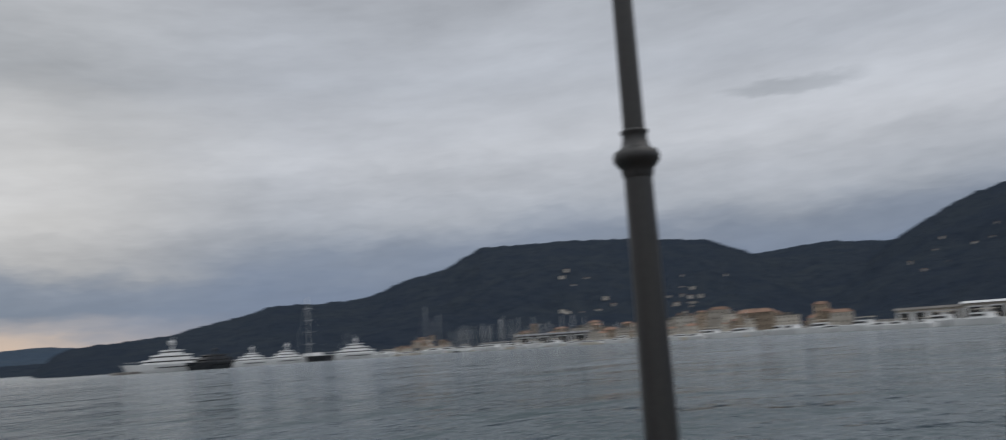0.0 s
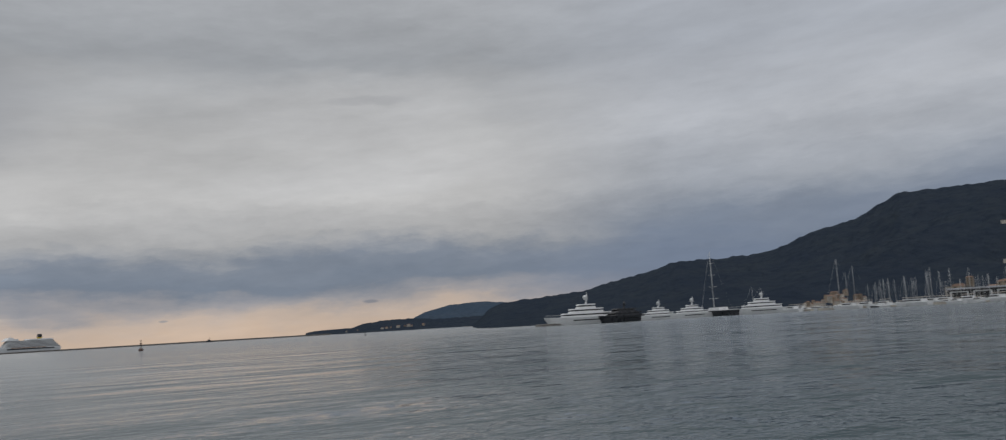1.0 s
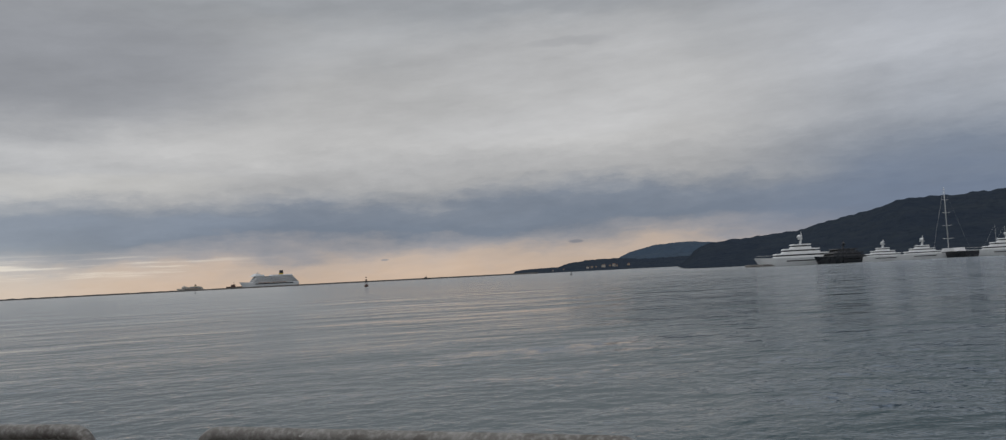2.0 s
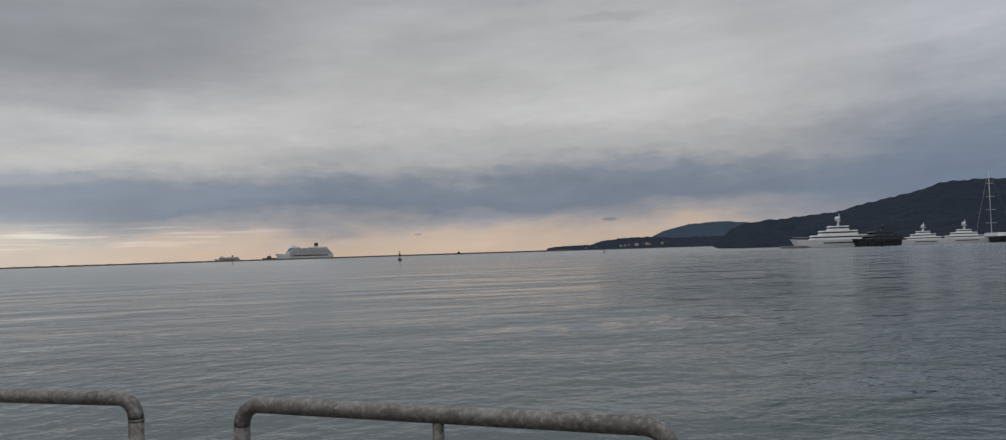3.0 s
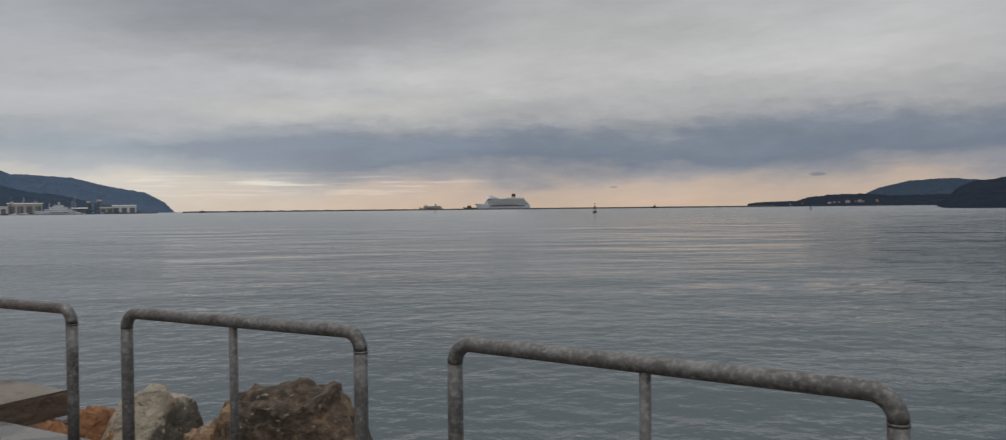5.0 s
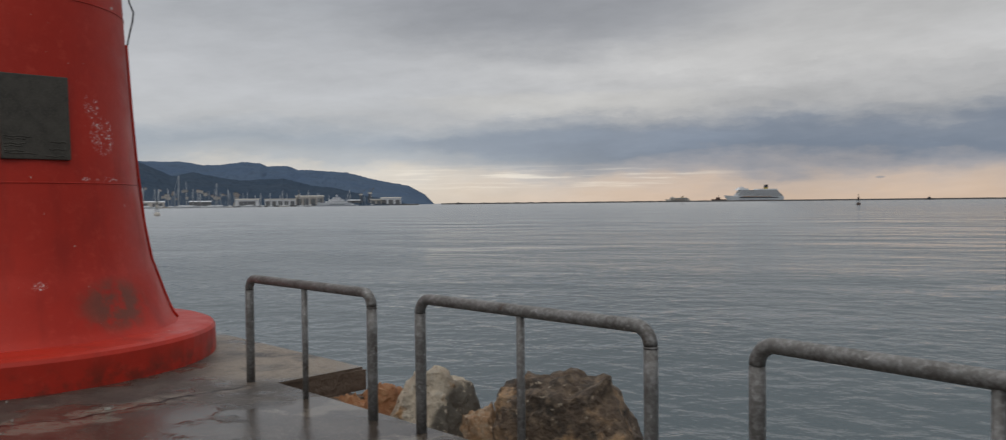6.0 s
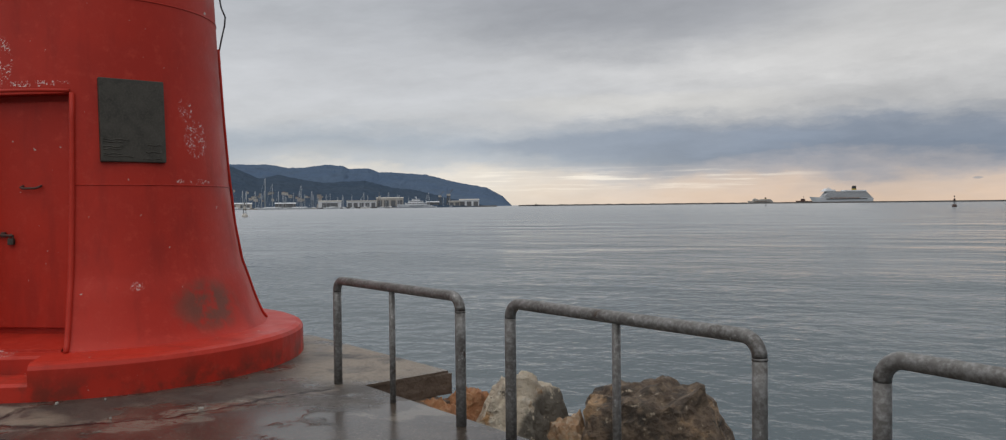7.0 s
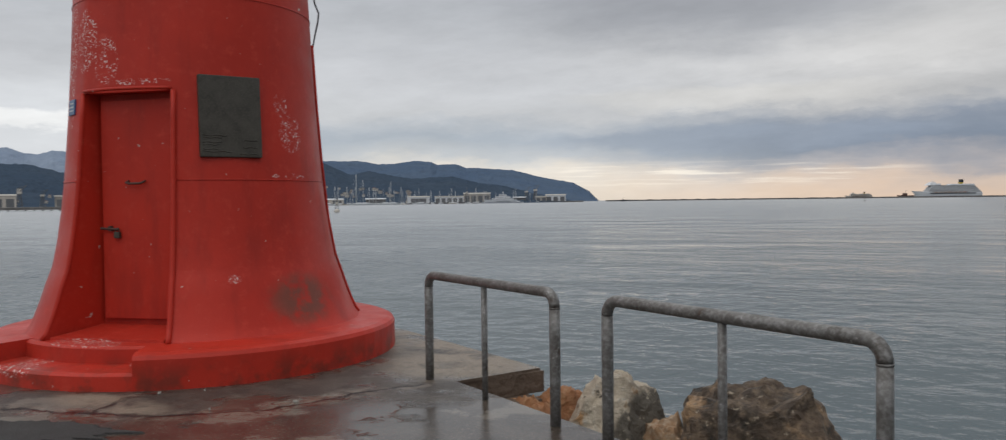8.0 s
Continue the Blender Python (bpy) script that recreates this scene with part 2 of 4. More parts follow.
def wet_concrete():
    k = Nodes("wet_concrete")
    big, fine, mid = k.noise(0.55, 5), k.noise(38, 8, 0.7), k.noise(3.2, 8, 0.68)
    colour = k.mix(k.step(mid, .36, .62), (.082, .066, .052), (.046, .036, .029))
    colour = k.mix(k.step(fine, .52, .70), colour, (.17, .145, .118))
    colour = k.mix(k.step(k.noise(75, 4, .6), .60, .68), colour, (.025, .02, .017))
    colour = k.mix(k.step(k.noise(1.3, 7), .56, .63), colour, (.16, .138, .112))
    colour = k.mix(k.step(k.noise(5.2, 9, .7), .64, .67), colour, (.028, .018, .015))
    sp = k.t.nodes.new("ShaderNodeSeparateXYZ")
    k.t.links.new(k.co, sp.inputs[0])
    x, y = sp.outputs[0], sp.outputs[1]
    # one long ragged crack from the asphalt repair to the plinth, and a branch
    wx = k.math("ADD", x, k.math("MULTIPLY", k.math("SUBTRACT", k.noise(3.5, 8, .7), .5), .34))
    wy = k.math("ADD", y, k.math("MULTIPLY", k.math("SUBTRACT", k.noise(4.1, 8, .7), .5), .30))
    near = 9.0
    for (ax, ay), (bx, by) in (((-6.9, 4.62), (-5.62, 4.98)), ((-5.62, 4.98), (-5.0, 5.5)), ((-5.0, 5.5), (-4.74, 6.2)), ((-4.74, 6.2), (-4.45, 6.75)), ((-6.1, 4.85), (-6.35, 5.3))):
        dx, dy = bx - ax, by - ay
        px, py = k.math("SUBTRACT", wx, ax), k.math("SUBTRACT", wy, ay)
        u = k.math("DIVIDE", k.math("ADD", k.math("MULTIPLY", px, dx), k.math("MULTIPLY", py, dy)), dx * dx + dy * dy)
        u = k.math("MINIMUM", k.math("MAXIMUM", u, 0.0), 1.0)
        ex, ey = k.math("SUBTRACT", px, k.math("MULTIPLY", u, dx)), k.math("SUBTRACT", py, k.math("MULTIPLY", u, dy))
        near = k.math("MINIMUM", near, k.math("SQRT", k.math("ADD", k.math("MULTIPLY", ex, ex), k.math("MULTIPLY", ey, ey))))
    crack = k.step(near, .030, .008)
    spall = k.math("MULTIPLY", k.step(near, .22, .05), k.step(k.noise(6, 8, .7), .47, .56))
    colour = k.mix(k.math("MULTIPLY", spall, .7), colour, (.20, .165, .13))
    colour = k.mix(crack, colour, (.012, .009, .008))
    # the seaward edge and a strip before the step have drained and dried
    dry = k.spot(x, y, -5.1, 8.7, 2.3, 1.0)
    for sx, sy, sw, sh in ((-4.6, 7.7, 1.0, .95), (-6.3, 5.1, .8, .26)):
        dry = k.math("MAXIMUM", dry, k.spot(x, y, sx, sy, sw, sh))
    dry = k.math("MULTIPLY", dry, k.step(k.noise(2.0, 7), .34, .52))
    pale = k.mix(k.step(fine, .42, .66), (.31, .25, .185), (.19, .15, .11))
    colour = k.mix(k.math("MULTIPLY", dry, k.step(k.noise(9, 9, .72), .30, .55, .35, .95)), colour, pale)
    # standing water round the railing posts and before the lighthouse
    pool = k.spot(x, y, -3.6, 5.5, 1.7, 1.15)
    pool = k.math("MAXIMUM", pool, k.spot(x, y, -4.7, 4.85, 1.3, .6))
    pool = k.math("MULTIPLY", pool, k.step(k.noise(1.4, 6), .30, .44))
    k.link(colour, k.b.inputs["Base Color"])
    puddle = k.math("MULTIPLY", k.math("MAXIMUM", pool, k.step(big, .44, .56)), k.math("SUBTRACT", 1.0, dry))
    k.link(k.step(puddle, 0, 1, .46, .05), k.b.inputs["Roughness"])
    k.b.inputs["Specular IOR Level"].default_value = 0.36
    relief = k.math("MULTIPLY", k.math("ADD", k.math("ADD", fine, k.math("MULTIPLY", mid, 2.0)), k.math("MULTIPLY", crack, -2.0)), k.step(puddle, 0, 1, 1.0, .12))
    k.bump(relief, 0.9, 0.014)
    return k.m


def lighthouse_paint():
    k = Nodes("weathered_red_paint")
    s = k.t.nodes.new("ShaderNodeSeparateXYZ")
    k.t.links.new(k.co, s.inputs[0])
    turn = k.math("MULTIPLY", k.math("ARCTAN2", s.outputs[1], s.outputs[0]), 57.3)
    z = s.outputs[2]
    colour = k.mix(k.step(k.noise(1.1, 6), .35, .65), (.50, .033, .017), (.43, .029, .016))
    colour = k.mix(k.step(k.noise(9, 8, .7), .5, .75), colour, (.53, .050, .030))
    colour = k.mix(k.math("MULTIPLY", k.step(k.noise(3.0, 6, .6, (1, 1, .25)), .5, .72), .5), colour, (.27, .022, .014))
    # bare and grimy patch low on the seaward side
    grime = k.math("MULTIPLY", k.spot(turn, z, 71, .63, 19, .30), k.step(k.noise(4.5, 8, .65), .38, .56))
    colour = k.mix(k.math("MULTIPLY", grime, .75), colour, (.115, .070, .048))
    # dirt on the foot of the plinth
    colour = k.mix(k.math("MULTIPLY", k.step(z, .30, .05), k.math("MULTIPLY", k.step(k.noise(3.4, 8, .65), .44, .62), .75)), colour, (.14, .032, .020))
    # flaked paint, in clusters
    flakes = k.math("MULTIPLY", k.step(k.noise(50, 5, .7), .560, .575), k.step(k.noise(11, 4), .43, .52))
    where = k.spot(turn, z, 71.5, 2.55, 5, .15)
    for a, h, w, t in ((77, 2.27, 9, .24), (74, 1.84, 13, .035), (4, 2.735, 22, .035), (-38, 3.15, 9, .55), (-24, 3.15, 9, .38), (-12, 2.95, 8, .28), (-36, 2.55, 4, .3), (44, .86, 3.5, .05), (-18, .13, 9, .07), (-5, .33, 16, .03)):
        where = k.math("MAXIMUM", where, k.spot(turn, z, a, h, w, t))
    colour = k.mix(k.math("MULTIPLY", flakes, k.step(where, .15, .6)), colour, (.72, .67, .62))
    sparse = k.step(k.noise(13, 4, .6), .715, .725)
    colour = k.mix(sparse, colour, (.50, .42, .37))
    k.link(colour, k.b.inputs["Base Color"])
    k.link(k.step(k.noise(2.0, 6), .3, .7, .36, .56), k.b.inputs["Roughness"])
    k.b.inputs["Specular IOR Level"].default_value = 0.22
    k.bump(k.math("ADD", k.noise(45, 6), k.math("MULTIPLY", k.noise(3, 4), 3.0)), 0.25, 0.006)
    return k.m


CONCRETE = wet_concrete()
QUAY_SIDE = material("quay_side_concrete", (.15, .105, .072), 0.75, second=(.085, .056, .038), scale=1.6, bump=0.8, bump_scale=14, depth=0.05)
RED = lighthouse_paint()
GALV = material("weathered_galvanised_steel", (.165, .158, .147), 0.52, metal=0.3, second=(.095, .086, .076), scale=7, third=(.30, .295, .285), fine=40, bump=0.3, bump_scale=80, depth=0.003,
                spots=[(16, .64, .68, (.42, .41, .39)), (7, .62, .70, (.085, .055, .038))])
IRON = material("dark_painted_iron", (.022, .023, .025), 0.42, second=(.03, .03, .03), bump=0.1, depth=0.003)
BRONZE = material("dark_bronze", (.060, .052, .038), 0.55, metal=0.1, second=(.040, .035, .027), scale=9, third=(.075, .068, .05), fine=60, bump=0.4, bump_scale=70, depth=0.004)
ROCK_WARM = material("ochre_boulder_stone", (.125, .080, .048), 0.75, second=(.045, .035, .026), scale=2.6, third=(.22, .16, .105), fine=14, bump=1.0, bump_scale=6, depth=0.14,
                     spots=[(1.7, .50, .62, (.42, .26, .13)), (1.6, .62, .70, (.10, .105, .085)), (4.5, .54, .64, (.040, .032, .025)), (11, .62, .68, (.40, .33, .24))])
ROCK_ORANGE = material("rusty_orange_stone", (.34, .145, .055), 0.75, second=(.20, .085, .04), scale=3.5, third=(.42, .24, .12), fine=14, bump=1.0, bump_scale=7, depth=0.10,
                       spots=[(3.2, .60, .68, (.07, .05, .04))])
ROCK_TAN = material("pale_ochre_stone", (.42, .26, .14), 0.75, second=(.30, .17, .09), scale=3.0, third=(.48, .40, .30), fine=16, bump=1.0, bump_scale=6, depth=0.10,
                    spots=[(3.0, .58, .66, (.16, .12, .085))])


def pale_limestone():
    """Chalky stone whose flank carries a blotch of black weed and an ochre bloom."""
    k = Nodes("pale_limestone_boulder")
    s = k.t.nodes.new("ShaderNodeSeparateXYZ")
    k.t.links.new(k.co, s.inputs[0])
    pits = k.noise(17, 8, .7)
    colour = k.mix(k.step(k.noise(2.4, 6), .36, .64), (.64, .55, .42), (.46, .38, .28))
    colour = k.mix(k.step(pits, .5, .72), colour, (.57, .52, .44))
    colour = k.mix(k.step(k.noise(3.4, 7), .60, .68), colour, (.44, .25, .11))
    weed = k.math("MULTIPLY", k.spot(s.outputs[0], s.outputs[2], .50, .30, .38, .70), k.step(k.noise(4.2, 9, .7), .36, .50))
    colour = k.mix(k.math("MULTIPLY", k.step(weed, .12, .45), .9), colour, (.075, .066, .052))
    colour = k.mix(k.step(k.noise(9, 8, .7), .62, .66), colour, (.13, .11, .085))
    k.link(colour, k.b.inputs["Base Color"])
    k.b.inputs["Roughness"].default_value = .74
    k.bump(k.math("ADD", k.noise(6, 8), k.math("MULTIPLY", pits, .35)), 1.0, 0.12)
    return k.m


ROCK_PALE = pale_limestone()
# the nearer hills' foliage colour carries a slate-blue tint of air haze
FOREST = material("haze_blue_wooded_slope", (.034, .045, .064), 0.95, second=(.043, .054, .068), scale=.012, third=(.025, .035, .053), fine=.06, bump=1.0, bump_scale=.09, depth=9.0, spec=0.0)
# aerial haze is put into these three base colours, paler and bluer with distance
FOREST_MID = material("haze_tinted_slope", (.055, .080, .116), 0.95, second=(.066, .090, .122), scale=.009, third=(.046, .063, .088), fine=.05, bump=1.0, bump_scale=.07, depth=9.0, spec=0.0)
FOREST_FAR = material("haze_tinted_far_slope", (.085, .124, .190), 0.95, second=(.098, .136, .192), scale=.006, third=(.080, .110, .155), fine=.03, bump=1.0, bump_scale=.05, depth=9.0, spec=0.0)
HAZE = material("haze_tinted_mountain", (.22, .27, .35), 0.95, second=(.26, .31, .38), scale=.004, third=(.20, .25, .33), fine=.02, bump=1.0, bump_scale=.03, depth=9.0, spec=0.0)
SHORE = material("quay_stone", (.16, .15, .14), 0.85, second=(.09, .085, .08), scale=.3, bump=0.3, bump_scale=3)
WHITE = material("white_gelcoat", (.74, .75, .76), 0.3, second=(.66, .67, .68), scale=.3, bump=0)
CREAM = material("cream_paint", (.62, .57, .50), 0.5, second=(.52, .47, .41), scale=.2, bump=0)
DARKGLASS = material("dark_window_band", (.012, .014, .017), 0.12, bump=0)
DARKHULL = material("dark_navy_hull", (.020, .022, .027), 0.3, second=(.03, .03, .034), scale=.3, bump=0)
DARKPANE = material("shaded_balcony", (.13, .14, .15), 0.5, second=(.17, .17, .17), scale=.3, bump=0)
DARKRUST = material("dark_rust_paint", (.10, .045, .03), 0.6, second=(.06, .035, .03), scale=.4, bump=0)
STEEL = material("pale_mast_alloy", (.55, .56, .56), 0.4, metal=0.3, scale=.5, bump=0)
ORANGE = material("orange_lifeboat_paint", (.50, .27, .13), 0.5, bump=0)
YELLOW = material("yellow_funnel_paint", (.55, .40, .06), 0.5, bump=0)
ASPHALT = material("black_asphalt", (.020, .019, .018), 0.8, second=(.035, .032, .03), scale=5, third=(.05, .047, .043), fine=60, bump=0.9, bump_scale=50, depth=0.015)
PAPER = material("pale_litter", (.33, .31, .27), 0.8, bump=0)
BLUEP = material("blue_enamel", (.03, .12, .28), 0.35, bump=0)
WALL_OCHRE = material("ochre_render", (.27, .215, .16), 0.85, second=(.33, .27, .21), scale=.1, bump=0, piece=0.35)
WALL_PALE = material("pale_render", (.47, .44, .39), 0.85, second=(.38, .35, .31), scale=.1, bump=0, piece=0.3)
ROOFTILE = material("clay_roof", (.22, .125, .085), 0.9, second=(.16, .11, .085), scale=.2, bump=0, piece=0.3)


# ---- building blocks ----
def part(name, bm, mat, parent=None, label="", smooth=False):
    me = bpy.data.meshes.new(name)
    bmesh.ops.recalc_face_normals(bm, faces=bm.faces)
    if smooth:
        for f in bm.faces:
            f.smooth = True
    bm.to_mesh(me)
    bm.free()
    me.materials.append(mat)
    ob = new(name, me)
    if parent is not None:
        ob.parent = parent
    if label:
        ob["label"] = label
    return ob


def thing(name, m, label, category, group="", kind=""):
    ob = new(name)
    ob.empty_display_size = 0.3
    ob.matrix_world = m
    return tagged(ob, label, category, group, kind)


def box(bm, x0, x1, y0, y1, z0, z1, bevel=0.0):
    r = bmesh.ops.create_cube(bm, size=1)
    vs = r["verts"]
    for v in vs:
        v.co = Vector((x0 + (v.co.x + .5) * (x1 - x0), y0 + (v.co.y + .5) * (y1 - y0), z0 + (v.co.z + .5) * (z1 - z0)))
    if bevel:
        es = list({e for v in vs for e in v.link_edges})
        bmesh.ops.bevel(bm, geom=es, offset=bevel, segments=2, affect="EDGES", profile=0.6)
    return bm


def revolve(bm, profile, n=32, centre=(0, 0)):
    """Turns (radius, height) pairs about the vertical."""
    rings = []
    for r, z in profile:
        if r < 1e-6:
            rings.append([bm.verts.new((centre[0], centre[1], z))])
        else:
            rings.append([bm.verts.new((centre[0] + r * math.cos(2 * math.pi * k / n), centre[1] + r * math.sin(2 * math.pi * k / n), z)) for k in range(n)])
    for a, b in zip(rings, rings[1:]):
        for k in range(n):
            q = [a[k % len(a)], a[(k + 1) % len(a)], b[(k + 1) % len(b)], b[k % len(b)]]
            q = list(dict.fromkeys(q))
            if len(q) > 2:
                bm.faces.new(q)
    return bm


def tube(bm, pts, radius, n=14, cap=True):
    """A round bar along a line of points; radius may be one number or one a point."""
    pts = [Vector(p) for p in pts]
    rad = radius if isinstance(radius, (list, tuple)) else [radius] * len(pts)
    rings, side = [], None
    for i, p in enumerate(pts):
        d = (pts[min(i + 1, len(pts) - 1)] - pts[max(i - 1, 0)]).normalized()
        if side is None:
            side = d.orthogonal().normalized()
        side = (side - d * side.dot(d)).normalized()
        up = d.cross(side)
        rings.append([bm.verts.new(p + rad[i] * (math.cos(2 * math.pi * k / n) * side + math.sin(2 * math.pi * k / n) * up)) for k in range(n)])
    for a, b in zip(rings, rings[1:]):
        for k in range(n):
            bm.faces.new((a[k], a[(k + 1) % n], b[(k + 1) % n], b[k]))
    if cap:
        bm.faces.new(rings[0])
        bm.faces.new(rings[-1])
    return bm


def polar(az_deg, dist, z=0.0):
    """A place by its bearing, to the right of straight ahead, and distance."""
    return Vector((math.sin(radians(az_deg)) * dist, 0.5 + math.cos(radians(az_deg)) * dist, z))


def along(x, table):
    """Smooth value between (x, value) pairs."""
    if x <= table[0][0]:
        return table[0][1]
    for (a, va), (b, vb) in zip(table, table[1:]):
        if x <= b:
            s = (x - a) / (b - a)
            return va + (vb - va) * s
    return table[-1][1]


# ---- sea ----
def sea():
    turns = np.radians(np.concatenate((np.arange(-80, 100, .3), np.arange(100, 280, 5.0))))
    rings, r = [2.2], 2.2
    while r < 4900:
        r += min(max(r * r * .00035, .09), r * .03)
        rings.append(r)
    rings = np.array(rings)
    n_az, n_r = len(turns), len(rings)
    x = rings[:, None] * np.sin(turns)[None, :] - 2
    y = rings[:, None] * np.cos(turns)[None, :] + 2
    gap = np.append(np.diff(rings), rings[-1] * .03)[:, None]
    gap = np.maximum(gap, rings[:, None] * .0053)
    gust = 1.0 + .25 * np.sin(x * .11 + 1.3 * np.sin(y * .07)) * np.sin(y * .16 + 1.7 * np.sin(x * .05) + 1)
    h = np.zeros_like(x)
    dice = np.random.default_rng(5)
    for _ in range(64):
        length = .32 * 4.2 ** dice.random()
        way = radians(12) + dice.normal(0, 1.0)
        k = 2 * math.pi / length
        fade = np.clip(length / (2.5 * gap) - .45, 0, 1)
        h += fade * CHOP / k * np.sin(k * (x * math.sin(way) + y * math.cos(way)) + dice.uniform(0, 6.283))
    h *= gust
    h += .9 * h * np.abs(h)
    verts = np.stack((x, y, WATER + h), -1).reshape(-1, 3).tolist()
    i, k = np.meshgrid(np.arange(n_r - 1), np.arange(n_az), indexing="ij")
    k2 = (k + 1) % n_az
    faces = np.stack((i * n_az + k, (i + 1) * n_az + k, (i + 1) * n_az + k2, i * n_az + k2), -1).reshape(-1, 4).tolist()
    faces.append(list(range(n_az))[::-1])
    me = bpy.data.meshes.new("water")
    me.from_pydata(verts, [], faces)
    me.materials.append(SEA)
    me.polygons.foreach_set("use_smooth", [True] * len(me.polygons))
    tagged(new("water", me), "grey-green harbour water with small ripples", "water", kind="structure")


sea()


# ---- hills ----
GROUND = {}


def hill(name, mat, ridge, near, far, label, rough=5.0, back=400, grain=0.12, seed=0, power=0.8):
    """A wooded slope from the shore up to a ridge: (bearing, angle of height) pairs at the ridge's distance."""
    a0, a1 = ridge[0][0], ridge[-1][0]
    n_a, n_s = int((a1 - a0) / grain), 46
    verts, faces = [], []

    def ground(a, d):
        top = math.tan(radians(max(along(a, ridge), -0.2))) * far + 1.6
        s = min(1.0, max(0.0, (d - near) / (far - near)))
        p = polar(a, d)
        return (WATER - 1 + (top - WATER + 1) * s ** power
                + 4 * s * (1 - s) * noise.fractal((p.x / 160, p.y / 160, seed), 1.0, 2.0, 5) * top * 0.13)

    GROUND[name] = ground
    for i in range(n_a + 1):
        a = a0 + (a1 - a0) * i / n_a
        top = math.tan(radians(max(along(a, ridge), -0.2))) * far + 1.6
        for j in range(n_s + 1):
            s = j / (n_s - 6)
            d = near + (far - near) * s if s <= 1 else far + back * (s - 1) * 6
            p = polar(a, d)
            if s <= 1:
                h = WATER - 1 + (top - WATER + 1) * s ** power
            else:
                h = top - (top - WATER + 1) * min(1, (s - 1) * 6)
            n1 = noise.fractal((p.x / 160, p.y / 160, seed), 1.0, 2.0, 5)
            n2 = noise.noise((p.x / 9, p.y / 9, seed + 5)) + .9 * noise.noise((p.x / 23, p.y / 23, seed + 8))
            shape = 4 * s * (1 - s) if s <= 1 else 0
            h += shape * n1 * top * 0.13 + min(1, s * 3) * n2 * rough * 0.42 * min(1.0, max(0.0, (top - WATER) / 25))
            verts.append((p.x, p.y, h))
    w = n_s + 1
    for i in range(n_a):
        for j in range(n_s):
            faces.append((i * w + j, (i + 1) * w + j, (i + 1) * w + j + 1, i * w + j + 1))
    me = bpy.data.meshes.new(name)
    me.from_pydata(verts, [], faces)
    me.materials.append(mat)
    return tagged(new(name, me), label, "hill", kind="structure")


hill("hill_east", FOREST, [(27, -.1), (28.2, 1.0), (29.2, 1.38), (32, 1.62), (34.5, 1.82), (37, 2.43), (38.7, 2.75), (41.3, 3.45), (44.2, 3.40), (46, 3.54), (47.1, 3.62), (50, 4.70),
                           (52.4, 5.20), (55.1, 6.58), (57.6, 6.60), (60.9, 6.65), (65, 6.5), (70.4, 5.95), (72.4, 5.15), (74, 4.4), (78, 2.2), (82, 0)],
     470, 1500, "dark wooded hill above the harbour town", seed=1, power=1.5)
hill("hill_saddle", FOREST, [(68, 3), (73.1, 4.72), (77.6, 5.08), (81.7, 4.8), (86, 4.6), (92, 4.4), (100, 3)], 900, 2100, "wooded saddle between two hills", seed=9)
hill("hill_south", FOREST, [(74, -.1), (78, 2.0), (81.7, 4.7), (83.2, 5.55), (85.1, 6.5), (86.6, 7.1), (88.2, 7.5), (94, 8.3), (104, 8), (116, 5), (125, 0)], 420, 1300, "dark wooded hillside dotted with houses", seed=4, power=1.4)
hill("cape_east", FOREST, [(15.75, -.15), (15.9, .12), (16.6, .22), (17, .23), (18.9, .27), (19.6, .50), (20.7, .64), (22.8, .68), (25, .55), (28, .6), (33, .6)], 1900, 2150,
     "low wooded headland at the bay's mouth", rough=4, back=150, grain=.06, seed=6)
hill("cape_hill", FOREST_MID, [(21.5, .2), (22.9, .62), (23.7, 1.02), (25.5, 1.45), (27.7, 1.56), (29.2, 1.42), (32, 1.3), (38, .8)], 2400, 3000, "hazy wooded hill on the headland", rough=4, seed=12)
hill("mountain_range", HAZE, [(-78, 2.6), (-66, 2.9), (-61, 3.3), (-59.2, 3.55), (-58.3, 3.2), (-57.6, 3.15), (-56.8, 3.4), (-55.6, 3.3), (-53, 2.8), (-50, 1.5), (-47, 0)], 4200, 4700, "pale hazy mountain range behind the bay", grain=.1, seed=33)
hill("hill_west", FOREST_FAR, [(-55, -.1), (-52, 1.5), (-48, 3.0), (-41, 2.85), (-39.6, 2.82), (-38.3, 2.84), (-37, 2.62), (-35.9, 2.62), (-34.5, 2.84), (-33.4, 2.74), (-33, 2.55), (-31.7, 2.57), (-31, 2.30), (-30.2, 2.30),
                               (-27.8, 2.12), (-25.8, 1.60), (-23.7, 1.22), (-22.6, .60), (-21.9, -.1)], 2500, 3700, "long wooded ridge ending in a cape, painted hazy blue", grain=.1, seed=20, power=.7)
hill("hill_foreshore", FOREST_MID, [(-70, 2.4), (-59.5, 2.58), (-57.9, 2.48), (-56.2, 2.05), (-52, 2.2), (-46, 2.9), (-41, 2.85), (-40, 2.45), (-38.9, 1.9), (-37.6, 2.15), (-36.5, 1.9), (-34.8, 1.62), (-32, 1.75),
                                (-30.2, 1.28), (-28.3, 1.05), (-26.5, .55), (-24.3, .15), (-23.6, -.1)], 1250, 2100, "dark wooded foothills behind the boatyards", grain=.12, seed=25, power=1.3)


# ---- quay ----
ALONG, OUT = Vector((0.876, -0.482, 0)), Vector((0.482, 0.876, 0))


def quay_at(s, n, z=0.0):
    p = ALONG * s + OUT * n
    return Vector((p.x, p.y, z))


